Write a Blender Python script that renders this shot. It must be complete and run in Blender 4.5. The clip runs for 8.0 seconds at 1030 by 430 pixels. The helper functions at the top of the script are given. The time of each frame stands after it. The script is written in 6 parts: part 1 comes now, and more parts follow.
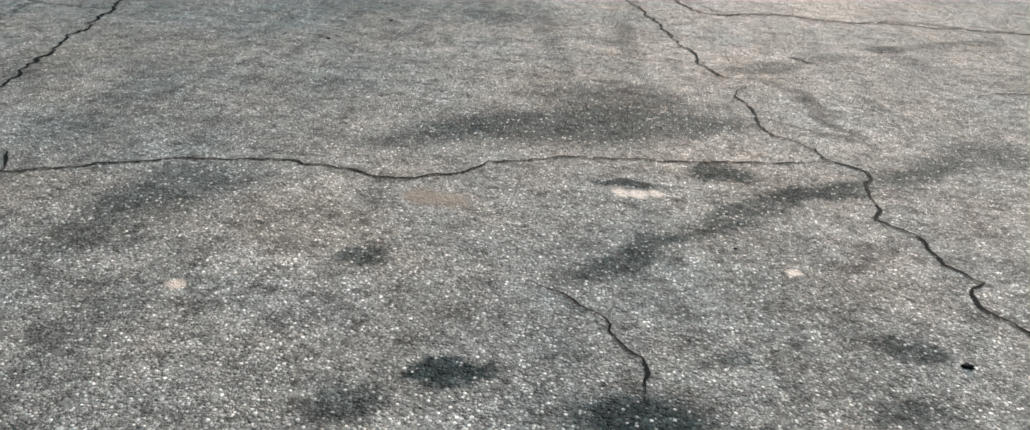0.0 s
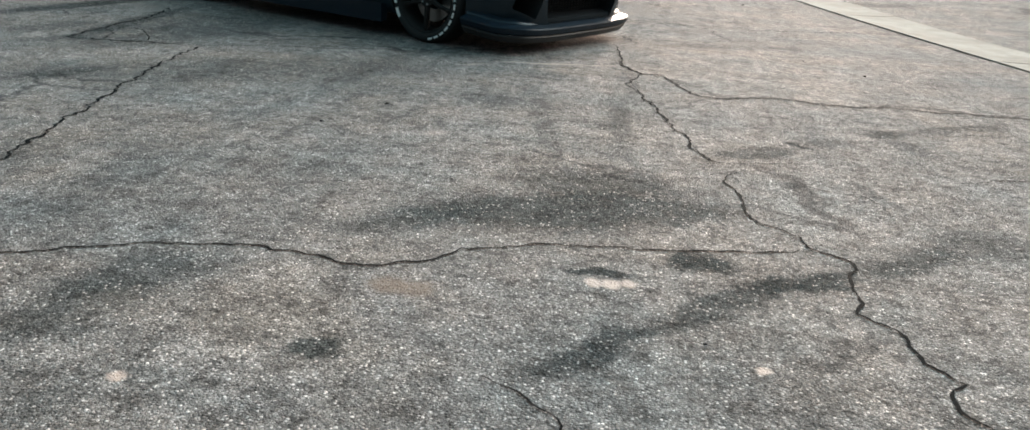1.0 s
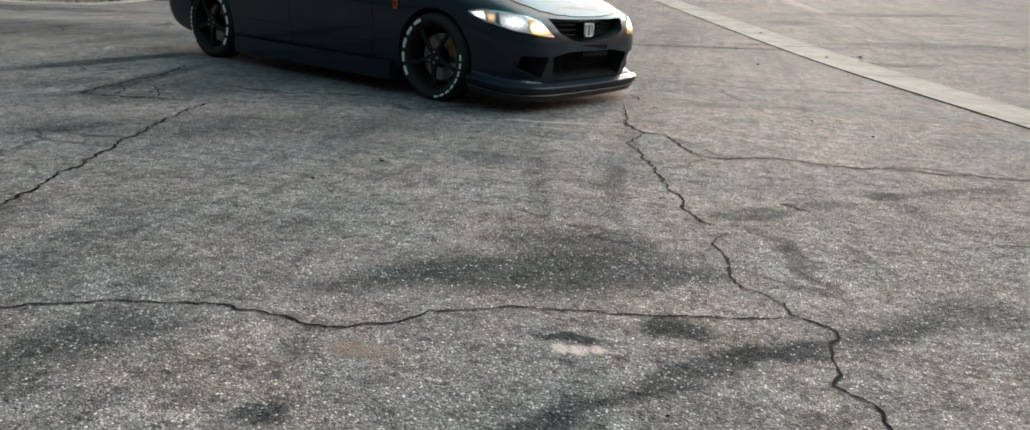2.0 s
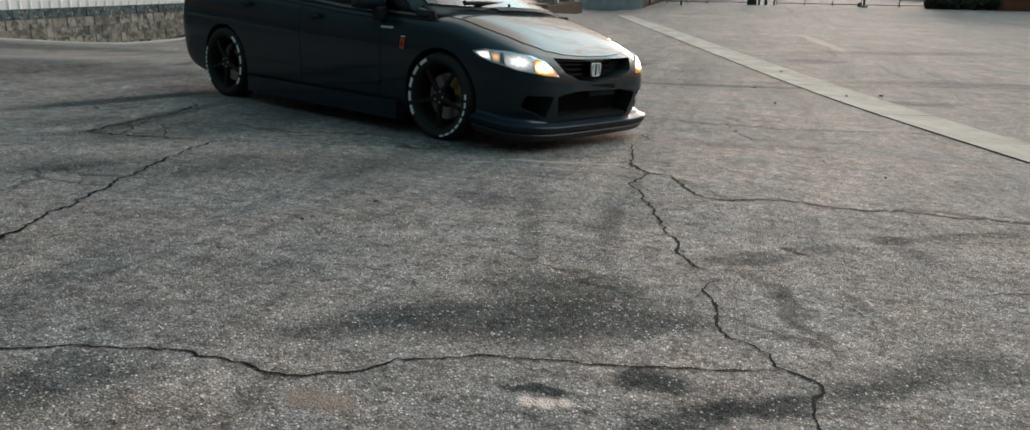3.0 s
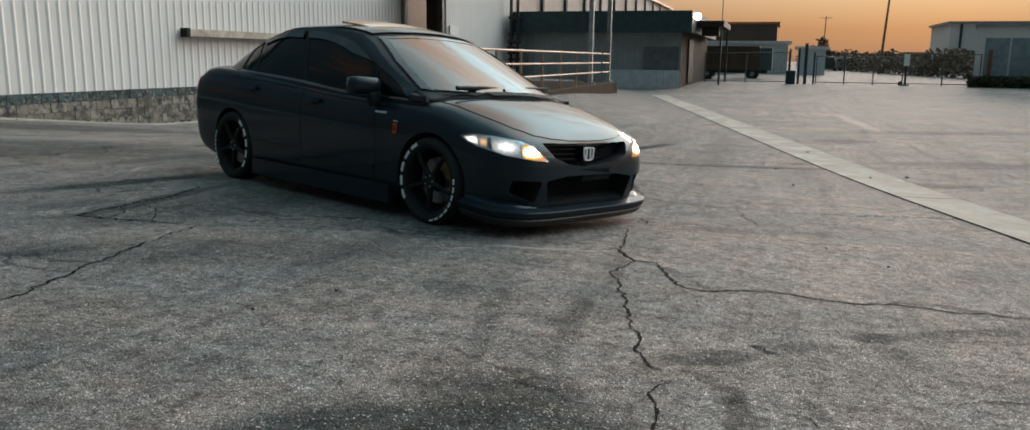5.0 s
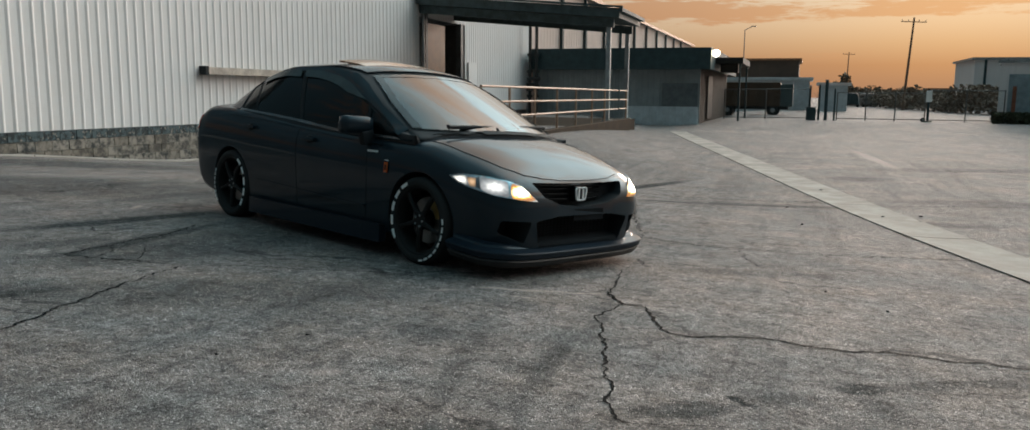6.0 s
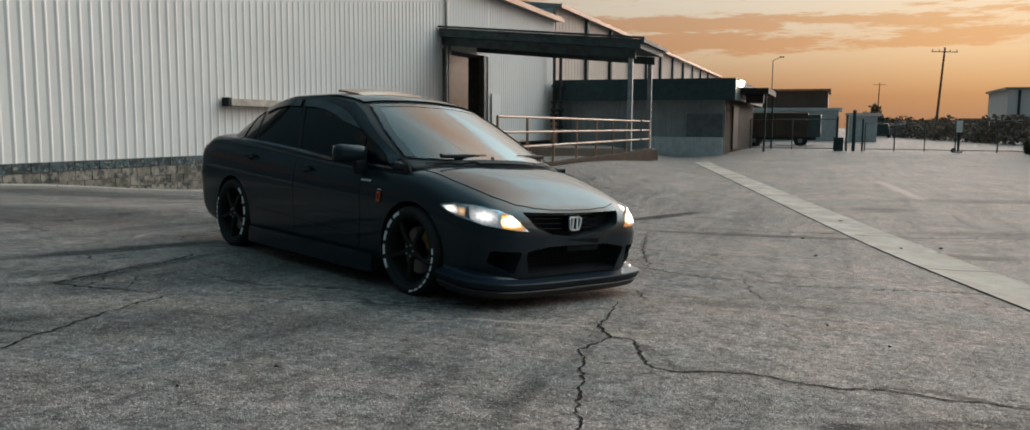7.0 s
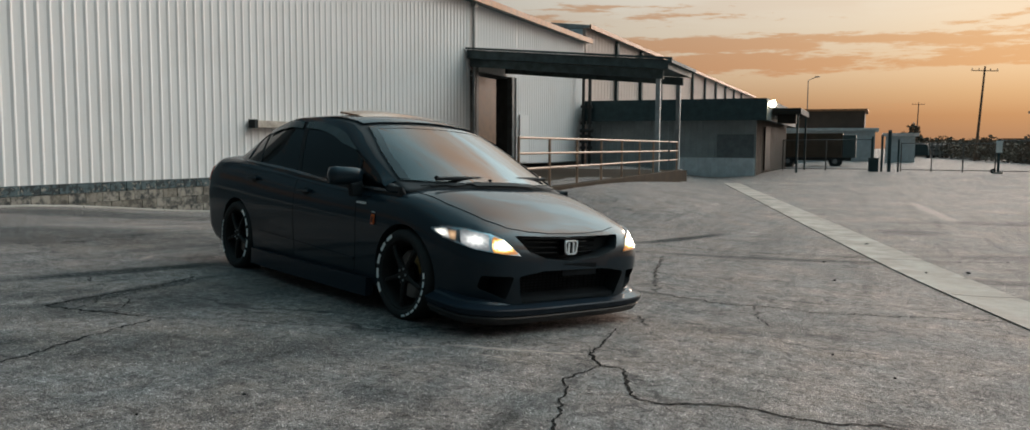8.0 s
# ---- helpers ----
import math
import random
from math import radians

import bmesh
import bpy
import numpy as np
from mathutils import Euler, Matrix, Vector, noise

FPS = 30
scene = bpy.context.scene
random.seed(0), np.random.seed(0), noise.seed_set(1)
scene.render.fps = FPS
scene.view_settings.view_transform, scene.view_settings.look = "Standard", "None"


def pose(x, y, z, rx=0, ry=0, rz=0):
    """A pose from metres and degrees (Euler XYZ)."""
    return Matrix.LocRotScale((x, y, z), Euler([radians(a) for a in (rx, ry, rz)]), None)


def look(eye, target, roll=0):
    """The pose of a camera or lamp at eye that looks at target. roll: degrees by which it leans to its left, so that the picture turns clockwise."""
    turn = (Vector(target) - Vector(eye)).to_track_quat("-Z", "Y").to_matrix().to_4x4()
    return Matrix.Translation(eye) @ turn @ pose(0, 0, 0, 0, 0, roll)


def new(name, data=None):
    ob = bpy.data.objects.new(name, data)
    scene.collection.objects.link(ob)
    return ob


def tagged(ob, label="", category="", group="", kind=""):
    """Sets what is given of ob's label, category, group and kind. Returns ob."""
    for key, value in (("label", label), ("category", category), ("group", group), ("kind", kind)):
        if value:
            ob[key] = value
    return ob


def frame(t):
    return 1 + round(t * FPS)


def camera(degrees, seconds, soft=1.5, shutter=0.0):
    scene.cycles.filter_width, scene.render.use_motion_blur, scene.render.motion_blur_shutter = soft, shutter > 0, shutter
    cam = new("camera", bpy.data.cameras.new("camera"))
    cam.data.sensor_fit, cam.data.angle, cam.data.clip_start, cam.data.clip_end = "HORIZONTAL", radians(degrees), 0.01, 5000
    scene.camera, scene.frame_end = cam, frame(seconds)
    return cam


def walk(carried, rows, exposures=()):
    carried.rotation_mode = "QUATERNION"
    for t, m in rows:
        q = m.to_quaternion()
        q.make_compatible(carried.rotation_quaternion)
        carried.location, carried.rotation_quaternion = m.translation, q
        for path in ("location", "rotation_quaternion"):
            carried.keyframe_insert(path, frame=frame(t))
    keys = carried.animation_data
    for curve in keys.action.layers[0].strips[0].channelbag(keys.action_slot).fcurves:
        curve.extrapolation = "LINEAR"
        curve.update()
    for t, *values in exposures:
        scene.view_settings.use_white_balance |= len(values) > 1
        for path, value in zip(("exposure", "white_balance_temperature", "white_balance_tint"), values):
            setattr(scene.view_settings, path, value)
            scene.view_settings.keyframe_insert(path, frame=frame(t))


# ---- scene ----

from mathutils.bvhtree import BVHTree

# camera and its walk
cam = camera(63.64, 8.0, soft=1.5)
PATH = [
    (0, (13.245, -0.987, 1.143), (12.991, 0.772, 0.225), 1.4),
    (0.5, (13.309, -0.948, 1.153), (13.019, 0.846, 0.32), 1.4),
    (1, (13.379, -0.906, 1.159), (13.055, 0.917, 0.405), 1.2),
    (1.5, (13.454, -0.872, 1.165), (13.094, 0.972, 0.478), 1.2),
    (3, (13.666, -0.727, 1.174), (13.197, 1.139, 0.625), 0.9),
    (3.5, (13.74, -0.666, 1.187), (13.24, 1.201, 0.675), 0.8),
    (4, (13.828, -0.608, 1.196), (13.297, 1.263, 0.728), 0.7),
    (4.5, (13.913, -0.557, 1.202), (13.355, 1.318, 0.784), 0.6),
    (6, (14.181, -0.339, 1.236), (13.54, 1.533, 0.948), 0.5),
    (6.5, (14.281, -0.244, 1.223), (13.608, 1.623, 0.975), 0.4),
    (7, (14.384, -0.165, 1.219), (13.675, 1.692, 1.004), 0.4),
    (7.5, (14.475, -0.058, 1.222), (13.73, 1.789, 1.033), 0.4),
    (8, (14.587, 0.049, 1.227), (13.8, 1.88, 1.061), 0.3),
]
EXPOSURES = [(0, 1.25), (1.5, 1.08), (3.5, 0.54), (4.5, 0.58), (6, 0.5), (8, 0.48)]
walk(cam, [(t, look(eye, target, roll)) for t, eye, target, roll in PATH], EXPOSURES)


# ---- world, sun ----
SUN_AZ = radians(10.0)      # from +y towards +x
SUN_EL = radians(10.0)
GLOW_AZ = radians(24.0)     # middle of the bright part of the evening sky
BRIGHT_AZ = radians(48.0)   # where the sky is clearest higher up


def nodes_of(idblock):
    idblock.use_nodes = True
    nt = idblock.node_tree
    nt.nodes.clear()
    return nt


class Graph:
    """Small helper to wire nodes."""

    def __init__(self, nt):
        self.nt = nt

    def add(self, kind, **inputs):
        n = self.nt.nodes.new(kind)
        own = {k[2:]: v for k, v in inputs.items() if k.startswith("p_")}
        if "operation" in own:
            n.operation = own["operation"]
        if "use_clamp" in own:
            n.use_clamp = own["use_clamp"]
        if "data_type" in own:
            n.data_type = own["data_type"]
        if "blend_type" in own:
            n.blend_type = own["blend_type"]
        if "interpolation_type" in own:
            n.interpolation_type = own["interpolation_type"]
        if "feature" in own:
            n.feature = own["feature"]
        for key, value in inputs.items():
            if key.startswith("p_"):
                continue
            name = int(key[1:]) if key[0] == "i" and key[1:].isdigit() else key.replace("_", " ")
            self.put(n.inputs[name], value)
        return n

    def put(self, socket, value):
        if isinstance(value, bpy.types.NodeSocket):
            self.nt.links.new(value, socket)
        else:
            socket.default_value = value

    def math(self, op, a, b=0.0, clamp=False):
        n = self.add("ShaderNodeMath", p_operation=op, p_use_clamp=clamp)
        self.put(n.inputs[0], a)
        self.put(n.inputs[1], b)
        return n.outputs[0]

    def vmath(self, op, a, b=(0, 0, 0)):
        n = self.add("ShaderNodeVectorMath", p_operation=op)
        self.put(n.inputs[0], a)
        self.put(n.inputs[1], b)
        return n.outputs["Value"] if op in ("DOT_PRODUCT", "LENGTH", "DISTANCE") else n.outputs[0]

    def mix(self, f, a, b, blend="MIX"):
        n = self.add("ShaderNodeMix", p_data_type="RGBA", p_blend_type=blend)
        self.put(n.inputs[0], f)
        self.put(n.inputs[6], a)
        self.put(n.inputs[7], b)
        return n.outputs[2]

    def ramp(self, f, stops):
        n = self.add("ShaderNodeValToRGB")
        while len(n.color_ramp.elements) < len(stops):
            n.color_ramp.elements.new(0.5)
        for e, (p, c) in zip(n.color_ramp.elements, stops):
            e.position = p
            e.color = c if len(c) == 4 else (*c, 1)
        self.put(n.inputs[0], f)
        return n.outputs[0]

    def range(self, v, a, b, c=0.0, d=1.0):
        n = self.add("ShaderNodeMapRange", p_interpolation_type="SMOOTHSTEP")
        for i, k in enumerate((v, a, b, c, d)):
            self.put(n.inputs[i], k)
        return n.outputs[0]

    def noise(self, vec, scale, detail=4.0, rough=0.55, out="Fac"):
        return self.add("ShaderNodeTexNoise", Vector=vec, Scale=scale, Detail=detail, Roughness=rough).outputs[out]


def grey(v, a=1.0):
    return (v, v, v, a)


world = bpy.data.worlds.new("evening_sky")
scene.world = world
g = Graph(nodes_of(world))
direction = g.add("ShaderNodeTexCoord").outputs["Generated"]
sep = g.add("ShaderNodeSeparateXYZ", Vector=direction)
up = sep.outputs["Z"]
sky_node = g.add("ShaderNodeTexSky")
sky_node.sky_type, sky_node.sun_disc, sky_node.sun_elevation, sky_node.sun_rotation = "NISHITA", False, SUN_EL, SUN_AZ
sky_node.air_density, sky_node.dust_density = 1.6, 3.0
sky = sky_node.outputs[0]
# dusk colours by height, warmer towards the set sun
sun_dir = (math.sin(GLOW_AZ), math.cos(GLOW_AZ), 0.0)
toward = g.range(g.vmath("DOT_PRODUCT", direction, sun_dir), 0.18, 0.88)
low = g.ramp(up, [(0.0, (0.205, 0.102, 0.062)), (0.035, (0.25, 0.122, 0.065)), (0.058, (0.335, 0.210, 0.124)), (0.080, (0.41, 0.298, 0.200)), (0.13, (0.47, 0.415, 0.338)),
                  (0.20, (0.56, 0.545, 0.50)), (0.27, (0.95, 0.90, 0.82)), (0.36, (2.05, 2.4, 2.45)), (0.55, (2.2, 2.95, 3.12)), (0.72, (2.85, 3.85, 4.1)), (0.86, (3.2, 4.4, 4.7)), (1.0, (0.8, 1.5, 1.7))])
cool = g.ramp(up, [(0.0, (0.022, 0.034, 0.040)), (0.15, (0.035, 0.055, 0.066)), (0.5, (0.09, 0.17, 0.21)), (1.0, (0.33, 0.68, 0.80))])
base = g.mix(toward, cool, low)
# the upper sky is brightest over the yard and falls off towards the warehouse
level = g.math("SQRT", g.math("MAXIMUM", g.math("SUBTRACT", 1.0, g.math("MULTIPLY", up, up)), 0.02))
facing = g.math("DIVIDE", g.vmath("DOT_PRODUCT", direction, (math.sin(BRIGHT_AZ), math.cos(BRIGHT_AZ), 0.0)), level)
spread = g.math("ADD", 1.0, g.math("MULTIPLY", g.range(up, 0.20, 0.36), g.range(facing, 0.35, 0.98, -0.45, 0.42)))
# clouds on a flat layer overhead, drawn out into streaks
flat = g.math("ADD", g.math("MAXIMUM", up, 0.0), 0.06)
cx = g.math("DIVIDE", sep.outputs["X"], flat)
cy = g.math("DIVIDE", sep.outputs["Y"], flat)
cloud_vec = g.add("ShaderNodeCombineXYZ", X=g.math("ADD", g.math("MULTIPLY", cx, 0.9), g.math("MULTIPLY", cy, 0.3)), Y=g.math("SUBTRACT", g.math("MULTIPLY", cy, 1.1), g.math("MULTIPLY", cx, 0.5))).outputs[0]
drift = g.vmath("MULTIPLY", g.vmath("SUBTRACT", g.add("ShaderNodeTexNoise", Vector=cloud_vec, Scale=1.3, Detail=3.0).outputs["Color"], (0.5, 0.5, 0.5)), (0.9, 0.9, 0.0))
cover = g.noise(g.vmath("MULTIPLY", g.vmath("ADD", cloud_vec, drift), (1.0, 1.15, 1.0)), 0.95, 3.0, 0.5)
mask = g.math("MULTIPLY", g.math("MULTIPLY", g.range(cover, 0.40, 0.66), g.range(up, 0.20, 0.50, 0.45, 0.95)), g.math("MULTIPLY", g.range(up, 0.10, 0.22), g.range(toward, 0.15, 0.5)))
# a long bank low over the horizon
bank_vec = g.vmath("MULTIPLY", direction, (4.6, 4.6, 40.0))
bank = g.math("ADD", g.math("MULTIPLY", g.noise(bank_vec, 0.8, 4.0, 0.55), 0.6), g.math("MULTIPLY", g.noise(bank_vec, 3.6, 10.0, 0.68), 0.4))
belt = g.math("MULTIPLY", g.range(up, 0.078, 0.092), g.range(up, 0.138, 0.116))
mask = g.math("MAXIMUM", mask, g.range(g.math("ADD", bank, g.math("MULTIPLY", belt, 0.15)), 0.545, 0.605))
mask = g.math("MULTIPLY", mask, g.range(up, 0.030, 0.065))
cloud_col = g.ramp(up, [(0.0, (0.30, 0.125, 0.062)), (0.10, (0.35, 0.178, 0.095)), (0.16, (0.375, 0.225, 0.137)), (0.35, (1.15, 0.66, 0.38)), (0.7, (2.6, 1.55, 0.95)), (0.86, (2.9, 1.75, 1.10)), (1.0, (0.46, 0.44, 0.44))])
cloud_col = g.mix(toward, g.mix(1.0, cloud_col, grey(0.3), "MULTIPLY"), cloud_col)
base = g.mix(g.math("MULTIPLY", mask, 0.9), base, cloud_col)
base = g.vmath("MULTIPLY", base, g.add("ShaderNodeCombineXYZ", X=spread, Y=spread, Z=spread).outputs[0])
# brightness round the hidden sun
near = g.math("POWER", g.math("MAXIMUM", g.vmath("DOT_PRODUCT", direction, (math.sin(GLOW_AZ) * math.cos(SUN_EL), math.cos(GLOW_AZ) * math.cos(SUN_EL), math.sin(SUN_EL))), 0.0), 5.0)
base = g.mix(1.0, base, g.mix(near, (0, 0, 0, 1), (0.06, 0.05, 0.04, 1)), "ADD")
sky_col = g.mix(0.9, g.mix(1.0, sky, grey(0.03), "MULTIPLY"), base)
ground_col = g.mix(g.range(up, -0.02, 0.0), (0.03, 0.032, 0.032, 1), sky_col)
bg = g.add("ShaderNodeBackground", Color=ground_col, Strength=1.0)
g.add("ShaderNodeOutputWorld", Surface=bg.outputs[0])

sun = new("sun", bpy.data.lights.new("sun", "SUN"))
sun.data.energy, sun.data.angle, sun.data.color = 1.7, radians(20), (1.0, 0.80, 0.67)
sun.matrix_world = look((0, 0, 30), Vector((0, 0, 30)) - Vector((math.sin(SUN_AZ) * math.cos(SUN_EL), math.cos(SUN_AZ) * math.cos(SUN_EL), math.sin(SUN_EL))))


# ---- materials ----
def material(name):
    m = bpy.data.materials.new(name)
    return m, Graph(nodes_of(m))


def finish(g, bsdf):
    g.add("ShaderNodeOutputMaterial", Surface=bsdf.outputs[0] if isinstance(bsdf, bpy.types.Node) else bsdf)


def bump(g, height, strength, distance):
    return g.add("ShaderNodeBump", Height=height, Strength=strength, Distance=distance).outputs[0]


def plain(name, colour, rough=0.6, metal=0.0, grain=30.0, vary=0.25, relief=0.2, coat=0.0, spots=3.0, spec=0.3):
    """A surface with fine grain and broad stains."""
    m, g = material(name)
    pos = g.add("ShaderNodeTexCoord").outputs["Object"]
    fine, broad = g.noise(pos, grain), g.noise(pos, spots, 5.0, 0.65)
    dark = tuple(c * (1 - vary) for c in colour)
    lite = tuple(min(1, c * (1 + vary * 0.6)) for c in colour)
    col = g.mix(g.range(broad, 0.3, 0.7), (*dark, 1), (*lite, 1))
    col = g.mix(g.math("MULTIPLY", g.range(fine, 0.35, 0.65), vary * 0.6), col, (*dark, 1))
    b = g.add("ShaderNodeBsdfPrincipled", Base_Color=col, Metallic=metal, Roughness=g.range(broad, 0.2, 0.8, rough * 0.85, min(1, rough * 1.15)),
              Normal=bump(g, fine, relief, 0.002), Coat_Weight=coat, Coat_Roughness=0.03, Coat_IOR=1.38, Specular_IOR_Level=spec)
    finish(g, b)
    return m


def glass(name, tint, gloss=0.02, ior=1.8):
    m, g = material(name)
    fres = g.add("ShaderNodeFresnel", IOR=ior).outputs[0]
    see = g.add("ShaderNodeBsdfTransparent", Color=(*tint, 1)).outputs[0]
    shine = g.add("ShaderNodeBsdfGlossy", Color=grey(1), Roughness=gloss).outputs[0]
    mixn = g.add("ShaderNodeMixShader", i0=fres, i1=see, i2=shine)
    finish(g, mixn)
    return m


def glow(name, colour, strength):
    m, g = material(name)
    finish(g, g.add("ShaderNodeEmission", Color=(*colour, 1), Strength=strength))
    return m


def lamp_glow(name, stops):
    """A lit reflector with its glare painted in: brightest at the bulb in its middle."""
    m, g = material(name)
    at = g.add("ShaderNodeTexCoord").outputs["Generated"]
    d = g.vmath("LENGTH", g.vmath("MULTIPLY", g.vmath("SUBTRACT", at, (0.5, 0.5, 0.5)), (1.3, 1.3, 1.9)))
    grain = g.noise(at, 9.0, 2.0)
    level = g.math("ADD", g.math("SUBTRACT", 1.0, g.math("MULTIPLY", d, 1.05)), g.math("MULTIPLY", g.math("SUBTRACT", grain, 0.5), 0.5), True)
    finish(g, g.add("ShaderNodeEmission", Color=g.ramp(level, stops), Strength=1.0))
    return m



def asphalt():
    m, g = material("worn_asphalt")
    pos = g.vmath("MULTIPLY", g.add("ShaderNodeTexCoord").outputs["Object"], (1.0, 1.0, 0.0))

    def cells(scale):
        v = g.add("ShaderNodeTexVoronoi", Vector=pos, Scale=scale)
        tone = g.add("ShaderNodeSeparateColor", Color=v.outputs["Color"])
        return v.outputs["Distance"], tone.outputs[0], tone.outputs[1]

    # chippings set in grit and binder
    d1, tone1, pick1 = cells(122.0)
    d2, tone2, pick2 = cells(265.0)
    grit = g.ramp(tone2, [(0.0, grey(0.075)), (0.55, grey(0.135)), (0.86, grey(0.20)), (0.95, grey(0.29)), (1.0, grey(0.38))])
    chip = g.ramp(tone1, [(0.0, grey(0.085)), (0.40, grey(0.15)), (0.70, grey(0.215)), (0.84, grey(0.30)), (0.93, grey(0.43)), (1.0, grey(0.52))])
    proud = g.math("MULTIPLY", g.range(pick1, 0.30, 0.36), g.range(d1, 0.56, 0.40))
    col = g.mix(proud, grit, chip)
    rim = g.math("MULTIPLY", g.math("MULTIPLY", g.range(d1, 0.42, 0.52), g.range(d1, 0.74, 0.58)), g.range(pick1, 0.30, 0.60))
    col = g.mix(g.math("MULTIPLY", rim, 0.65), col, grey(0.03))
    pale = g.math("MULTIPLY", proud, g.range(tone1, 0.82, 0.93))
    # pits, mottles and broad fading
    pit = g.noise(pos, 27.0, 5.0, 0.75)
    col = g.mix(g.math("MULTIPLY", g.range(pit, 0.52, 0.63), 0.70), col, grey(0.032))
    mott = g.noise(pos, 11.0, 6.0, 0.72)
    col = g.mix(1.0, col, g.ramp(mott, [(0.30, grey(1.45)), (0.5, grey(1.02)), (0.66, grey(0.50))]), "MULTIPLY")
    mid = g.noise(pos, 2.6, 6.0, 0.66)
    col = g.mix(1.0, col, g.ramp(mid, [(0.32, grey(1.22)), (0.5, grey(1.0)), (0.70, grey(0.70))]), "MULTIPLY")
    broad = g.noise(pos, 0.5, 5.0, 0.6)
    col = g.mix(1.0, col, g.ramp(broad, [(0.35, (0.86, 0.89, 0.90)), (0.65, (1.16, 1.12, 1.08))]), "MULTIPLY")
    # bluish damp and warm dusty patches
    hue = g.noise(g.vmath("ADD", pos, (7.0, 3.0, 0.0)), 1.3, 6.0, 0.68)
    col = g.mix(1.0, col, g.ramp(hue, [(0.36, (0.87, 0.955, 0.985)), (0.52, (0.99, 1.0, 1.0)), (0.66, (1.08, 1.04, 0.99))]), "MULTIPLY")
    # worn tracks and streaks, along the lot and across it
    for turn, scale, amount in ((-14.0, (5.5, 0.30, 1.0), 0.42), (62.0, (4.2, 0.35, 1.0), 0.36), (-24.0, (1.6, 0.08, 1.0), 0.40)):
        mp = g.add("ShaderNodeMapping", Vector=pos)
        g.put(mp.inputs["Rotation"], (0, 0, radians(turn)))
        g.put(mp.inputs["Scale"], scale)
        streak = g.noise(mp.outputs[0], 1.0, 6.0, 0.66)
        col = g.mix(g.math("MULTIPLY", g.range(streak, 0.50, 0.72), amount), col, g.mix(1.0, col, (0.36, 0.42, 0.45, 1), "MULTIPLY"))
    # old hairline cracks over the whole lot, long and mostly closed
    bend = g.vmath("MULTIPLY", g.vmath("SUBTRACT", g.add("ShaderNodeTexNoise", Vector=pos, Scale=0.9, Detail=6.0, Roughness=0.65).outputs["Color"], (0.5, 0.5, 0.5)), (1.1, 1.1, 0.0))
    bent = g.vmath("MULTIPLY", g.vmath("ADD", pos, bend), (0.30, 0.62, 0.0))
    hair = g.add("ShaderNodeTexVoronoi", Vector=bent, Scale=1.0, p_feature="DISTANCE_TO_EDGE").outputs["Distance"]
    hair_mask = g.math("MULTIPLY", g.range(hair, 0.012, 0.003), g.range(g.noise(pos, 0.8, 3.0), 0.47, 0.58))
    col = g.mix(g.math("MULTIPLY", hair_mask, 0.70), col, (0.02, 0.022, 0.024, 1))
    # oil and water stains and broad dark patches, each an uneven smear of its own
    shift = g.vmath("SUBTRACT", g.add("ShaderNodeTexNoise", Vector=pos, Scale=4.6, Detail=7.0, Roughness=0.72).outputs["Color"], (0.5, 0.5, 0.5))
    wob = g.vmath("ADD", pos, g.vmath("MULTIPLY", shift, (0.26, 0.26, 0.0)))
    clean = g.math("SUBTRACT", 1.0, g.math("MULTIPLY", pale, 0.55))

    def smear(x, y, rx, ry, turn):
        mp = g.add("ShaderNodeMapping", Vector=wob)
        mp.vector_type = "TEXTURE"
        g.put(mp.inputs["Location"], (x, y, 0))
        g.put(mp.inputs["Rotation"], (0, 0, radians(turn)))
        g.put(mp.inputs["Scale"], (rx, ry, 1000.0))
        return g.vmath("LENGTH", mp.outputs[0])

    left = None
    ragged = g.math("MULTIPLY", g.math("SUBTRACT", mott, 0.5), 1.3)
    for x, y, rx, ry, turn, depth in SMEARS:
        f = g.range(g.math("ADD", smear(x, y, rx * 1.15, ry * 1.15, turn), ragged), 1.2, 0.5, 1.0, 1.0 - depth)
        left = f if left is None else g.math("MULTIPLY", left, f)
    smeared = g.math("MULTIPLY", g.math("MINIMUM", g.math("SUBTRACT", 1.0, left), 0.92), clean)
    col = g.mix(smeared, col, g.mix(1.0, col, (0.09, 0.15, 0.172, 1), "MULTIPLY"))
    for x, y, r, tint in SPOTS:
        d = g.vmath("DISTANCE", g.vmath("ADD", pos, g.vmath("MULTIPLY", shift, (0.10, 0.10, 0))), (x, y, 0))
        col = g.mix(g.math("MULTIPLY", g.range(d, r * 1.15, r * 0.4), 0.72), col, (*tint, 1))
    for x, y, rx, ry, turn, lift in SCUFFS:
        col = g.mix(g.math("MULTIPLY", g.range(smear(x, y, rx, ry, turn), 1.1, 0.3), lift), col, (0.36, 0.335, 0.31, 1))
    col = g.mix(1.0, col, (*ASPHALT_TONE, 1), "MULTIPLY")
    dome = g.math("MULTIPLY", g.range(d1, 0.62, 0.10), g.range(pick1, 0.2, 1.0, 0.25, 1.0))
    height = g.math("ADD", dome, g.math("MULTIPLY", g.range(d2, 0.6, 0.1), 0.35))
    nrm = bump(g, height, 1.0, 0.0045)
    finish(g, g.add("ShaderNodeBsdfPrincipled", Base_Color=col, Roughness=g.range(tone1, 0.2, 1.0, 0.86, 0.68), Normal=nrm,
                    Specular_IOR_Level=g.math("MULTIPLY", g.range(tone1, 0.3, 0.9, 0.038, 0.13), g.math("SUBTRACT", 1.0, g.math("MULTIPLY", smeared, 0.7)))))
    return m


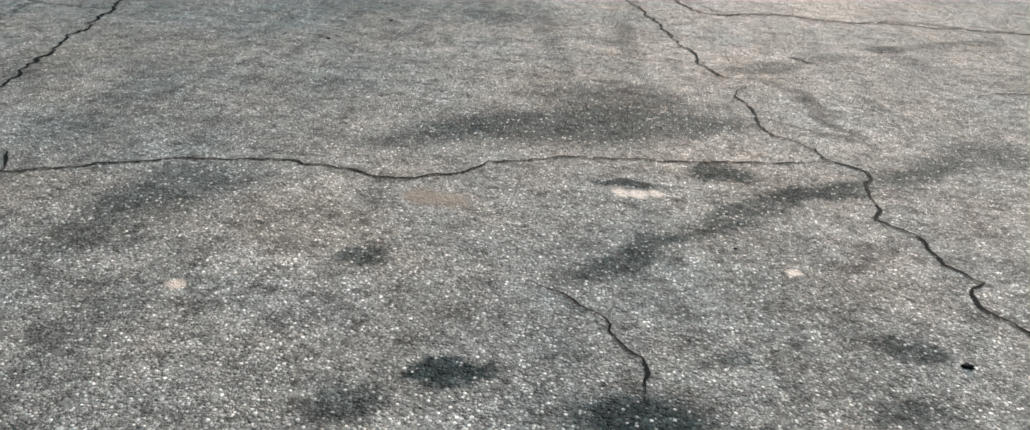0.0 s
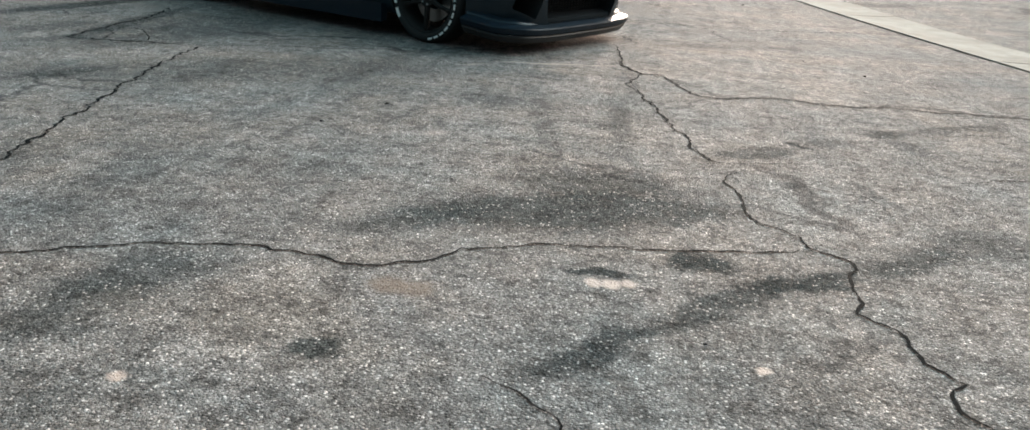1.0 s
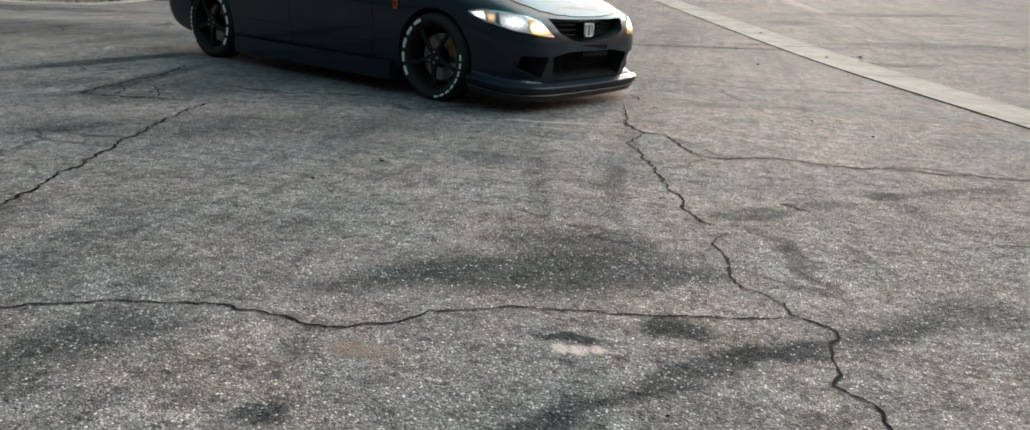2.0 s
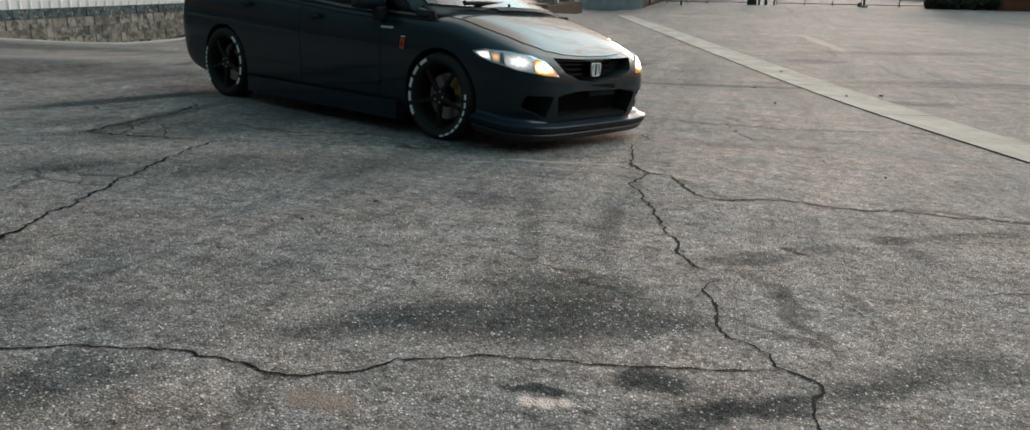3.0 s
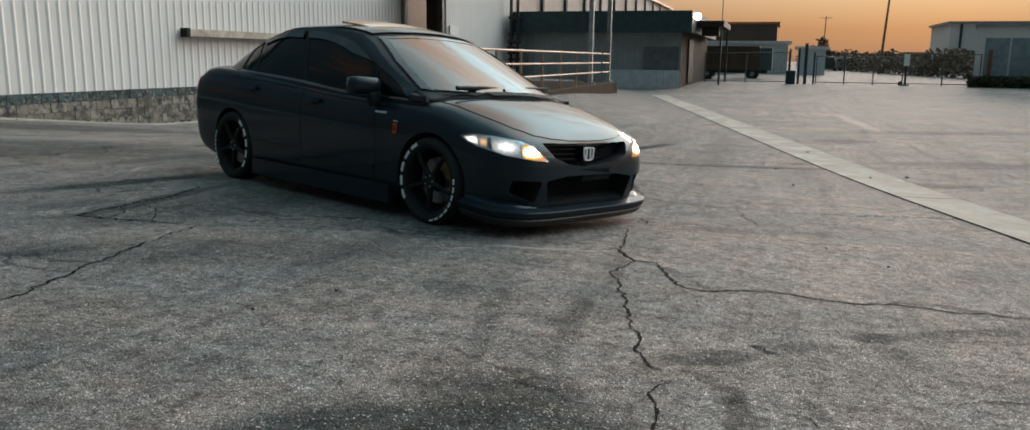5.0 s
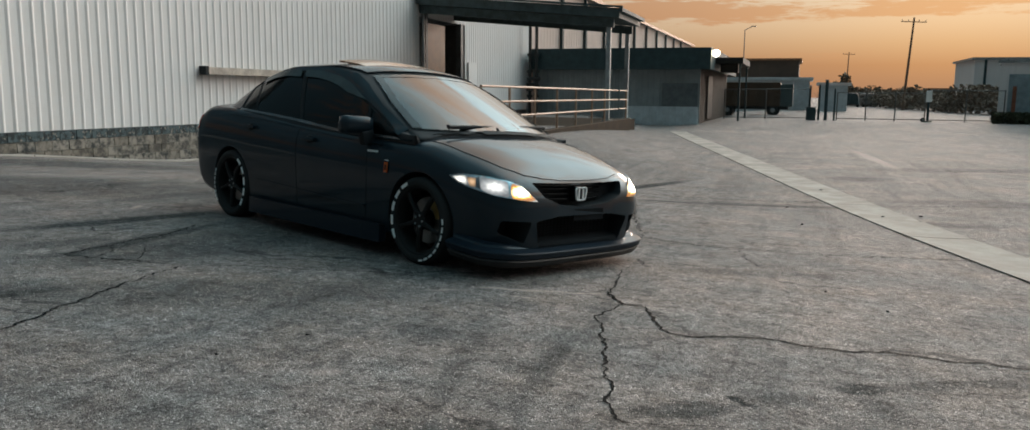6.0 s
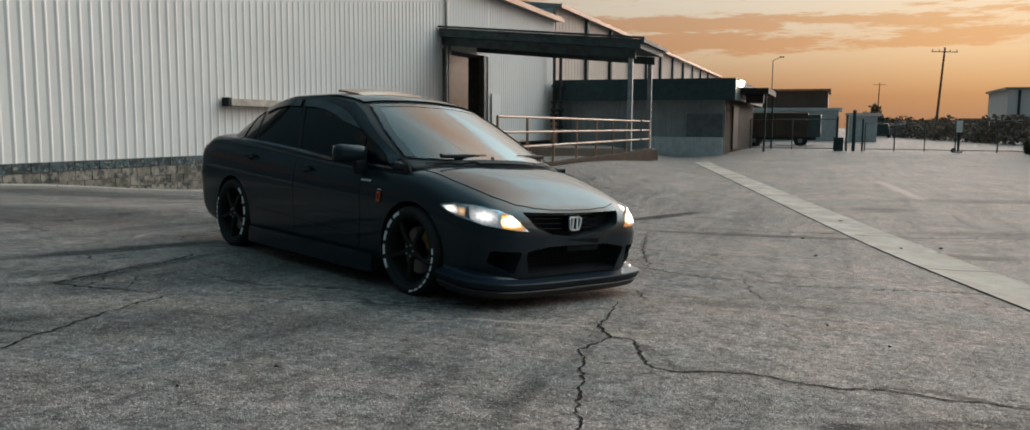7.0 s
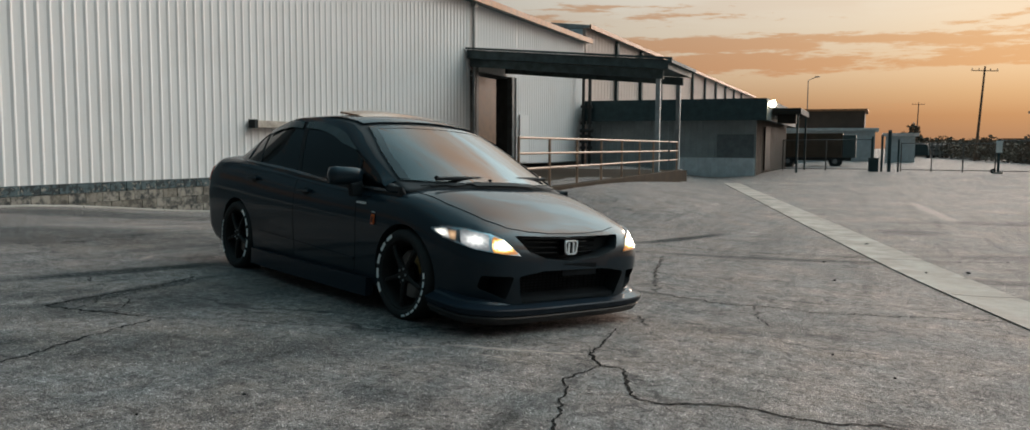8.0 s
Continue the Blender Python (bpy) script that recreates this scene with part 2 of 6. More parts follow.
# x, y, half length, half width, turn, depth
OIL = [
    (13.10, 1.68, 0.52, 0.20, 24, 0.78), (13.16, 2.02, 0.30, 0.20, 14, 0.62), (12.61, 1.41, 0.24, 0.08, 39, 0.5), (13.55, 1.79, 0.18, 0.06, 47, 0.45), (13.53, 1.35, 0.12, 0.08, 12, 0.9),
    (13.26, 1.19, 0.10, 0.04, 15, 0.85), (13.25, 0.73, 0.22, 0.055, 49, 0.7), (13.57, 1.08, 0.29, 0.06, 46, 0.7), (13.82, 1.32, 0.19, 0.06, 31, 0.85), (14.16, 1.58, 0.23, 0.07, 41, 0.7),
    (14.45, 1.82, 0.23, 0.12, 30, 0.4), (12.11, 0.83, 0.23, 0.13, 49, 0.5), (12.05, 0.60, 0.20, 0.12, 62, 0.5), (12.68, 0.59, 0.07, 0.05, 35, 0.75), (12.96, 0.21, 0.10, 0.045, 11, 0.9),
    (12.80, 0.07, 0.10, 0.06, 40, 0.7), (13.33, 0.14, 0.13, 0.10, 17, 0.9), (13.85, 0.50, 0.10, 0.05, -4, 0.7), (13.50, 0.38, 0.045, 0.03, 3, 0.6), (13.82, 0.28, 0.11, 0.035, 23, 0.5),
]
# the last three are broad, soft, darker patches left of the car
DAMP_AND_DARK = [
    (13.82, 2.72, 0.21, 0.09, 29, 0.65), (14.01, 2.94, 0.08, 0.035, -61, 0.9), (14.18, 3.06, 0.12, 0.09, 20, 0.45), (14.48, 3.37, 0.14, 0.07, 30, 0.8), (14.90, 3.64, 0.35, 0.07, 34, 0.55),
    (14.55, 3.11, 0.17, 0.07, -69, 0.5), (13.89, 2.28, 0.05, 0.05, -7, 0.6), (14.21, 2.28, 0.18, 0.04, -70, 0.4), (12.82, 2.94, 0.76, 0.06, -76, 0.35), (13.18, 3.08, 0.66, 0.05, -83, 0.35),
    (13.08, 2.93, 0.12, 0.10, 43, 0.45), (12.50, 3.24, 0.15, 0.12, 5, 0.35), (13.37, 2.15, 0.31, 0.05, -69, 0.3), (10.9, 1.3, 0.6, 0.25, 60, 0.4), (11.0, 3.3, 1.1, 0.35, 35, 0.4), (10.1, 4.7, 1.2, 0.4, 80, 0.45),
]
# the last two are broad darker patches towards the warehouse foot
SKIDS_AND_DARK = [
    (8.78, 5.17, 1.00, 0.13, 80, 0.75), (9.58, 4.62, 0.90, 0.11, 97, 0.7), (9.32, 4.06, 0.34, 0.15, 81, 0.45), (11.79, 13.38, 1.25, 0.15, 68, 0.85), (13.55, 11.6, 1.95, 0.16, 18, 0.6),
    (15.30, 16.61, 0.54, 0.5, 10, 0.5), (15.95, 10.75, 0.55, 0.2, 11, 0.55), (9.61, 3.66, 0.27, 0.12, 57, 0.4), (10.36, 2.84, 0.24, 0.09, 64, 0.45), (13.88, 6.01, 0.70, 0.12, 25, 0.35),
    (16.9, 13.4, 1.6, 0.3, 12, 0.4), (17.5, 19.5, 2.4, 0.5, 20, 0.4), (6.2, 6.6, 2.6, 1.1, 25, 0.5), (3.0, 10.2, 2.2, 0.8, 30, 0.5),
]
SMEARS = OIL + DAMP_AND_DARK + SKIDS_AND_DARK
# paler scuffs and worn places
SCUFFS = [(12.60, 4.45, 0.40, 0.035, 19, 0.6), (12.98, 4.59, 0.15, 0.022, 24, 0.6), (12.68, 4.25, 0.20, 0.02, -9, 0.5), (12.2, 4.18, 0.14, 0.03, 36, 0.35), (15.91, 22.5, 4.2, 0.22, -85, 0.3), (19.5, 13.0, 1.2, 0.3, 20, 0.2), (8.22, 5.91, 0.22, 0.035, 118, 0.5), (5.2, 8.2, 1.2, 0.5, 37, 0.2), (12.42, 2.46, 0.10, 0.05, 42, 0.3)]
# x, y, radius, colour of small marks
SPOTS = [(13.24, 1.12, 0.03, (0.45, 0.41, 0.38)), (13.29, 1.13, 0.035, (0.48, 0.44, 0.41)), (13.34, 1.15, 0.028, (0.45, 0.41, 0.38)), (13.65, 0.77, 0.022, (0.50, 0.45, 0.41)), (12.34, 0.36, 0.022, (0.42, 0.36, 0.32)),
         (12.72, 0.94, 0.07, (0.15, 0.125, 0.105)), (12.80, 0.94, 0.06, (0.14, 0.118, 0.10))]
ASPHALT_TONE = (1.44, 1.22, 1.155)
M_ASPHALT = asphalt()
M_CRACK = plain("crack_grit", (0.006, 0.0065, 0.007), rough=0.95, grain=150, vary=0.5, relief=0.6, spec=0.05)


M_PAINT = plain("navy_paint", (0.0130, 0.0225, 0.0300), rough=0.45, grain=400, vary=0.12, relief=0.0, coat=0.70, spots=1.5, spec=0.04)
M_LIP = plain("dull_navy_lip_paint", (0.0120, 0.0195, 0.0285), rough=0.45, grain=400, vary=0.12, relief=0.0, coat=0.38, spots=1.5, spec=0.05)
M_BLACK = plain("black_plastic", (0.024, 0.027, 0.029), rough=0.6, grain=200, vary=0.2, relief=0.1, spec=0.07)
M_GLOSS = plain("gloss_black", (0.005, 0.005, 0.006), rough=0.2, grain=60, vary=0.2, relief=0.0, coat=0.5)
M_PANEL = plain("sky_tinted_sunroof_glass", (0.62, 0.42, 0.29), rough=0.16, metal=0.75, grain=60, vary=0.15, relief=0.0)
M_VOID = plain("dull_black", (0.016, 0.0175, 0.019), rough=0.95, grain=60, vary=0.3, relief=0.1, spec=0.02)
M_CABIN = plain("dark_cabin", (0.045, 0.045, 0.047), rough=0.8, grain=80)
M_RUBBER = plain("tyre_rubber", (0.026, 0.027, 0.027), rough=0.75, grain=120, relief=0.4, spec=0.2)
M_VISOR = plain("smoked_visor", (0.045, 0.064, 0.066), rough=0.2, grain=60, vary=0.2, relief=0.0, spec=0.5)
M_SPLIT = plain("satin_grey_splitter", (0.026, 0.026, 0.026), rough=0.35, grain=60, vary=0.2)
M_RIM = plain("dark_rim", (0.018, 0.0175, 0.017), rough=0.5, grain=90, spec=0.12)
M_GOLD = plain("gold_caliper", (0.24, 0.16, 0.05), rough=0.4, metal=0.3, grain=60)
M_DISC = plain("brake_steel", (0.25, 0.24, 0.23), rough=0.35, metal=1.0, grain=120)
M_WHITE = plain("white_letter_paint", (0.82, 0.82, 0.80), rough=0.6, grain=200, vary=0.08, relief=0.1)
M_CHROME = plain("chrome", (0.85, 0.85, 0.86), rough=0.12, metal=1.0, grain=50, vary=0.05, relief=0.0)
M_TINT = glass("tinted_side_glass", (0.15, 0.17, 0.18), gloss=0.06, ior=1.32)
M_SCREEN = glass("windscreen_glass", (0.55, 0.62, 0.62), ior=1.85)
M_LENS = glass("lamp_lens", (0.92, 0.94, 0.95))
M_AMBER = plain("amber_lens", (0.55, 0.10, 0.02), rough=0.25, grain=90, vary=0.15, coat=0.6)
M_HEADGLOW = lamp_glow("white_head_bulb", [(0.0, (0.15, 0.155, 0.16)), (0.40, (0.42, 0.425, 0.42)), (0.68, (1.1, 1.08, 1.02)), (1.0, (2.4, 2.3, 2.1))])
M_SIDEGLOW = lamp_glow("white_side_bulb", [(0.0, (0.35, 0.34, 0.32)), (0.35, (0.80, 0.77, 0.70)), (1.0, (2.4, 2.25, 1.95))])
M_AMBERGLOW = lamp_glow("amber_bulb", [(0.0, (0.50, 0.19, 0.04)), (0.18, (1.0, 0.48, 0.10)), (0.36, (2.4, 1.7, 0.70)), (0.58, (4.6, 4.2, 3.0)), (1.0, (5.5, 5.0, 4.0))])
M_PEACH = lamp_glow("peach_bulb", [(0.0, (0.20, 0.13, 0.08)), (0.5, (0.50, 0.30, 0.16)), (1.0, (0.9, 0.62, 0.38))])
M_TRIM = plain("satin_belt_trim", (0.26, 0.27, 0.28), rough=0.22, metal=0.9, grain=60, vary=0.15, relief=0.0)
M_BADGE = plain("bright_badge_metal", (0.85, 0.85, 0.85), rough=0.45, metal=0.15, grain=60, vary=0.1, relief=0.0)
M_RED = plain("red_lens", (0.35, 0.015, 0.01), rough=0.2, coat=0.6)



def sheet_paint(name, colour):
    """Painted wall sheet: faint upright rain streaks, dull patches and a little rust."""
    m, g = material(name)
    pos = g.add("ShaderNodeTexCoord").outputs["Object"]
    streak = g.noise(g.vmath("MULTIPLY", pos, (5.0, 5.0, 0.22)), 1.0, 6.0, 0.68)
    patch_n = g.noise(pos, 0.5, 5.0, 0.6)
    dust = g.noise(pos, 22.0, 4.0)
    full = (*colour, 1)
    col = g.mix(g.math("MULTIPLY", g.range(streak, 0.50, 0.75), 0.28), full, (colour[0] * 0.62, colour[1] * 0.64, colour[2] * 0.66, 1))
    col = g.mix(g.math("MULTIPLY", g.range(patch_n, 0.45, 0.7), 0.16), col, (colour[0] * 0.7, colour[1] * 0.66, colour[2] * 0.6, 1))
    col = g.mix(g.math("MULTIPLY", g.range(dust, 0.60, 0.75), 0.15), col, (0.30, 0.24, 0.20, 1))
    finish(g, g.add("ShaderNodeBsdfPrincipled", Base_Color=col, Roughness=0.82, Specular_IOR_Level=0.15, Normal=bump(g, patch_n, 0.25, 0.02)))
    return m


M_SHEET = sheet_paint("white_metal_sheet", (0.70, 0.665, 0.65))
M_SHEET2 = plain("pale_pink_sheet", (0.55, 0.44, 0.39), rough=0.85, grain=9, vary=0.10, relief=0.1, spots=0.5, spec=0.15)
M_BLOCK = plain("painted_block", (0.24, 0.24, 0.23), rough=0.85, grain=14, vary=0.45, relief=0.5, spots=2.2)
M_EDGE = plain("rusty_brown_trim", (0.42, 0.20, 0.10), rough=0.6, grain=20, vary=0.3)
M_DARKGREEN = plain("dark_green_metal", (0.042, 0.066, 0.070), rough=0.75, grain=12, vary=0.25, spec=0.15)
M_STEEL = plain("grey_steel", (0.30, 0.31, 0.31), rough=0.5, metal=0.3, grain=20)
M_RAIL = plain("weathered_rail", (0.36, 0.23, 0.16), rough=0.55, grain=40, vary=0.3)
M_DOORB = plain("brown_door", (0.22, 0.13, 0.08), rough=0.6, grain=12)
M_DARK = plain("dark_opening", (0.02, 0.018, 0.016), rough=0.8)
M_CONC = plain("concrete", (0.34, 0.305, 0.27), rough=0.85, grain=25, vary=0.25, relief=0.5, spots=1.2)
M_GUTTER = plain("worn_drain_concrete", (0.335, 0.293, 0.258), rough=0.85, grain=55, vary=0.45, relief=0.6, spots=1.6, spec=0.12)
M_PIPE = plain("rusty_pale_beam", (0.48, 0.40, 0.34), rough=0.7, grain=18, vary=0.4)
# wood and leaves, lightened so their colours carry the distance haze
M_BARK = plain("hazy_pole_wood", (0.20, 0.125, 0.085), rough=0.85, grain=30, vary=0.4)
M_LEAF = plain("hazy_dusk_leaves", (0.10, 0.085, 0.06), rough=0.8, grain=6, vary=0.5)
M_HEDGE = plain("hazy_hedge_leaves", (0.075, 0.078, 0.045), rough=0.8, grain=20, vary=0.5)
M_BRICK = plain("red_brown_wall", (0.26, 0.10, 0.06), rough=0.8, grain=15, vary=0.3)
M_BLUE = plain("grey_blue_door", (0.24, 0.30, 0.32), rough=0.5, grain=12)
M_FAR = plain("far_buildings", (0.30, 0.27, 0.25), rough=0.8, grain=1, vary=0.3, spots=0.2)
M_PALEBLUE = plain("pale_blue_sheet", (0.50, 0.56, 0.58), rough=0.6, grain=4, vary=0.15)
M_FLOOD = glow("flood_lamp", (1.0, 0.86, 0.55), 40.0)


# ---- mesh helpers ----
def part(name, bm, mat, parent=None, label="", smooth=False, orient=True):
    me = bpy.data.meshes.new(name)
    if orient:
        bmesh.ops.recalc_face_normals(bm, faces=bm.faces)
    bm.to_mesh(me)
    bm.free()
    me.materials.append(mat)
    if smooth:
        me.polygons.foreach_set("use_smooth", [True] * len(me.polygons))
    ob = new(name, me)
    ob.parent = parent
    if label:
        ob["label"] = label
    return ob


def thing(name, m, label, category, group="", kind=""):
    e = new(name)
    e.empty_display_size = 0.2
    e.matrix_basis = m
    return tagged(e, label, category, group, kind)


def box(bm, lo, hi, m=None, bevel=0.0):
    lo, hi = Vector(lo), Vector(hi)
    r = bmesh.ops.create_cube(bm, size=1.0)
    vs = r["verts"]
    mid, size = (lo + hi) / 2, hi - lo
    for v in vs:
        v.co = Vector((v.co.x * size.x, v.co.y * size.y, v.co.z * size.z)) + mid
    if bevel:
        es = list({e for v in vs for e in v.link_edges})
        r = bmesh.ops.bevel(bm, geom=es, offset=bevel, segments=2, profile=0.7, affect="EDGES", clamp_overlap=True)
        vs = list({v for f in r["faces"] for v in f.verts} | {v for v in vs if v.is_valid})
    if m is not None:
        bmesh.ops.transform(bm, matrix=m, verts=[v for v in vs if v.is_valid])
    return bm


def boxed(name, lo, hi, mat, parent=None, label="", bevel=0.0, m=None):
    return part(name, box(bmesh.new(), lo, hi, m, bevel), mat, parent, label)


def tube(bm, a, b, r, n=10, r2=None):
    a, b = Vector(a), Vector(b)
    m = Matrix.Translation((a + b) / 2) @ (b - a).to_track_quat("Z", "Y").to_matrix().to_4x4()
    bmesh.ops.create_cone(bm, cap_ends=True, segments=n, radius1=r, radius2=r if r2 is None else r2, depth=(b - a).length, matrix=m)
    return bm


def tubed(name, a, b, r, mat, parent=None, label="", n=10, r2=None):
    return part(name, tube(bmesh.new(), a, b, r, n, r2), mat, parent, label, smooth=False)


def hermite(xs, ys):
    """A smooth curve through a table, without overshoot."""
    xs, ys = np.array(xs, float), np.array(ys, float)
    d = np.diff(ys) / np.diff(xs)
    m = np.zeros_like(ys)
    m[1:-1] = np.where(d[:-1] * d[1:] > 0, 2 * d[:-1] * d[1:] / (d[:-1] + d[1:] + 1e-12), 0)
    m[0], m[-1] = d[0], d[-1]

    def at(x):
        x = min(max(x, xs[0]), xs[-1])
        i = min(max(int(np.searchsorted(xs, x)) - 1, 0), len(xs) - 2)
        h = xs[i + 1] - xs[i]
        t = (x - xs[i]) / h
        return float((2 * t**3 - 3 * t**2 + 1) * ys[i] + (t**3 - 2 * t**2 + t) * h * m[i] + (-2 * t**3 + 3 * t**2) * ys[i + 1] + (t**3 - t**2) * h * m[i + 1])
    return at


def smooth01(x, a, b):
    t = min(max((x - a) / (b - a), 0.0), 1.0)
    return t * t * (3 - 2 * t)


# ---- ground ----
def terrain(x, y):
    """Height of the lot: falls from the parked car to the gutter, rises to the buildings."""
    plane = -0.0390 * (x - 12.03) - 0.0409 * (y - 5.626)
    gutter = 15.85 - 0.235 * (y - 8.5)
    far = -0.30 + 0.52 * smooth01(gutter - 0.8 - x, 0.0, 4.2) * smooth01(y, 11, 19) + 0.26 * smooth01(y, 37, 46) * smooth01(x, 7.0, 11.0)
    foot = 0.08 - 0.50 * smooth01(y, 9.6, 16.5)
    k = smooth01(-x, -7.0, -0.6) * smooth01(-y, -27, -22)
    far = far * (1 - k) + foot * k
    w = smooth01(math.hypot(x - 12.5, y - 3.5), 7.0, 15.0)
    plane = min(plane, 0.6)
    plane = 0.5 * (plane - 0.31 + math.sqrt((plane + 0.31) ** 2 + 0.006))
    return plane * (1 - w) + far * w


def ground_sheet():
    u = np.linspace(-1, 1, 221)
    xs = 12 + np.sinh(u * 7.2) * 1.8
    ys = 6 + np.sinh(u * 7.2) * 1.8
    verts = [(x, y, terrain(x, y)) for y in ys for x in xs]
    n = len(xs)
    faces = [(j * n + i, j * n + i + 1, (j + 1) * n + i + 1, (j + 1) * n + i) for j in range(n - 1) for i in range(n - 1)]
    me = bpy.data.meshes.new("ground")
    me.from_pydata(verts, [], faces)
    me.polygons.foreach_set("use_smooth", [True] * len(faces))
    me.materials.append(M_ASPHALT)
    return tagged(new("ground", me), "worn grey asphalt lot with dark oil stains", "ground", kind="structure")


ground_sheet()


def crack(points, width, rng, wander=0.045):
    """A jagged open crack: a dark cleft with broken lips, lying in the asphalt."""
    pts = [Vector((x, y)) for x, y in points]
    path = []
    for a, b in zip(pts, pts[1:]):
        n = max(2, int((b - a).length / 0.022))
        side = Vector((-(b - a).y, (b - a).x)).normalized()
        for i in range(n):
            t = i / n
            p = a.lerp(b, t)
            k = noise.noise(Vector((p.x * 5.1, p.y * 5.1, 3.0))) * wander + noise.noise(Vector((p.x * 19, p.y * 19, 7.0))) * wander * 1.1 + (rng.random() - 0.5) * wander * 0.6
            path.append(p + side * k * min(1, 4 * t * (1 - t) + 0.35))
    path.append(pts[-1])
    bm = bmesh.new()
    left, right = [], []
    for i, p in enumerate(path):
        q0, q1 = path[max(0, i - 1)], path[min(len(path) - 1, i + 1)]
        d = (q1 - q0).normalized() if (q1 - q0).length else Vector((1, 0))
        s = Vector((-d.y, d.x))
        ends = min(1.0, 0.25 + 0.2 * min(i, len(path) - 1 - i))
        w = width * 1.08 * ends * (0.34 + 1.05 * abs(noise.noise(Vector((p.x * 9, p.y * 9, 1.0)))) + rng.random() * 0.55)
        for lst, k in ((left, 1), (right, -1)):
            c = p + s * (k * w * 0.5)
            lst.append(bm.verts.new((c.x, c.y, terrain(c.x, c.y) + 0.003)))
    for i in range(len(path) - 1):
        bm.faces.new((left[i], left[i + 1], right[i + 1], right[i]))
    ob = part("crack", bm, M_CRACK)
    return tagged(ob, "jagged dark crack in the worn asphalt", "crack", group="cracks in the asphalt", kind="structure")


rng = random.Random(5)
# the long crack across the near asphalt
crack([(11.2, 0.62), (11.63, 0.77), (11.79, 0.85), (11.97, 0.97), (12.17, 1.04), (12.29, 1.07), (12.34, 1.05), (12.47, 1.06), (12.54, 1.03), (12.66, 1.05), (12.78, 1.13), (12.84, 1.24), (12.95, 1.28), (13.04, 1.34), (13.22, 1.39), (13.36, 1.40), (13.54, 1.46), (13.71, 1.50), (13.88, 1.58)], 0.0085, rng, 0.016)
crack([(11.52, 0.91), (11.56, 0.89), (11.60, 0.83), (11.63, 0.78)], 0.009, rng, 0.012)
# the one that runs from the bumper towards the eye, in two stretches
crack([(12.99, 5.55), (13.04, 5.17), (13.10, 4.63), (13.23, 4.42), (13.18, 4.12), (13.19, 3.94), (13.25, 3.80), (13.27, 3.64), (13.33, 3.50), (13.40, 3.26), (13.44, 3.04), (13.51, 2.86), (13.52, 2.69), (13.60, 2.51), (13.68, 2.49)], 0.0130, rng, 0.022)
crack([(13.70, 2.38), (13.66, 2.30), (13.64, 2.22), (13.68, 2.13), (13.70, 1.98), (13.71, 1.82), (13.73, 1.78), (13.80, 1.75), (13.86, 1.69), (13.87, 1.60), (13.94, 1.56), (13.99, 1.51), (13.96, 1.40), (13.96, 1.22), (13.93, 1.15), (14.01, 1.08), (14.02, 1.00), (14.04, 0.92), (14.11, 0.84), (14.06, 0.78), (14.06, 0.72), (14.13, 0.63), (14.35, 0.45)], 0.0095, rng, 0.013)
crack([(13.05, 0.57), (13.11, 0.54), (13.16, 0.51), (13.23, 0.45), (13.24, 0.41), (13.28, 0.35), (13.31, 0.33), (13.32, 0.28), (13.32, 0.18)], 0.0062, rng, 0.012)
crack([(13.23, 0.45), (13.27, 0.43), (13.31, 0.42)], 0.003, rng, 0.008)
crack([(13.38, 0.41), (13.42, 0.40), (13.46, 0.41)], 0.003, rng, 0.008)
# a net of cracks beside the rear wheel
crack([(10.51, 3.91), (10.56, 3.47), (10.66, 3.09), (10.82, 2.53), (10.87, 2.29), (10.96, 2.01), (11.2, 1.2)], 0.015, rng, 0.03)
crack([(10.49, 3.90), (10.12, 3.82), (9.89, 3.77), (9.68, 3.74), (9.61, 4.15), (9.58, 4.39), (9.57, 4.77), (9.38, 5.37)], 0.019, rng, 0.03)
crack([(10.49, 3.90), (10.69, 4.02), (11.05, 4.21), (11.23, 4.24), (11.52, 4.40), (12.1, 4.5)], 0.012, rng, 0.03)
crack([(10.17, 3.86), (10.03, 4.05), (9.91, 4.21), (9.76, 4.29), (9.84, 4.45)], 0.010, rng, 0.02)
crack([(9.89, 3.77), (9.80, 4.02), (9.70, 4.10), (9.62, 4.2)], 0.010, rng, 0.02)
crack([(9.2, 4.9), (9.05, 4.6), (8.85, 4.75), (8.9, 5.2)], 0.012, rng, 0.03)
crack([(10.80, 2.94), (10.89, 2.97), (11.04, 3.00)], 0.009, rng, 0.015)
# from the bumper towards the drain
crack([(13.06, 4.73), (13.15, 4.55), (13.23, 4.40), (13.36, 4.41), (13.42, 4.27), (13.51, 4.02), (13.58, 3.89), (13.69, 3.85), (13.87, 3.96), (14.11, 4.03), (14.27, 3.99), (14.47, 3.99), (14.64, 4.09), (14.80, 4.09), (14.95, 4.07), (15.08, 4.12), (15.6, 4.15), (16.2, 4.3)], 0.0182, rng, 0.022)
crack([(13.73, 3.82), (13.76, 3.78), (13.81, 3.73)], 0.010, rng, 0.01)
crack([(13.25, 3.80), (13.39, 3.83), (13.56, 3.91)], 0.007, rng, 0.02)
crack([(13.68, 2.49), (13.84, 2.56), (14.05, 2.63), (14.2, 2.68)], 0.0045, rng, 0.012)
crack([(14.60, 2.58), (14.68, 2.60), (14.77, 2.68), (14.84, 2.71), (14.92, 2.72), (15.2, 2.78)], 0.0075, rng, 0.012)
crack([(14.66, 3.41), (14.80, 3.45), (14.95, 3.54), (15.14, 3.58)], 0.007, rng, 0.015)
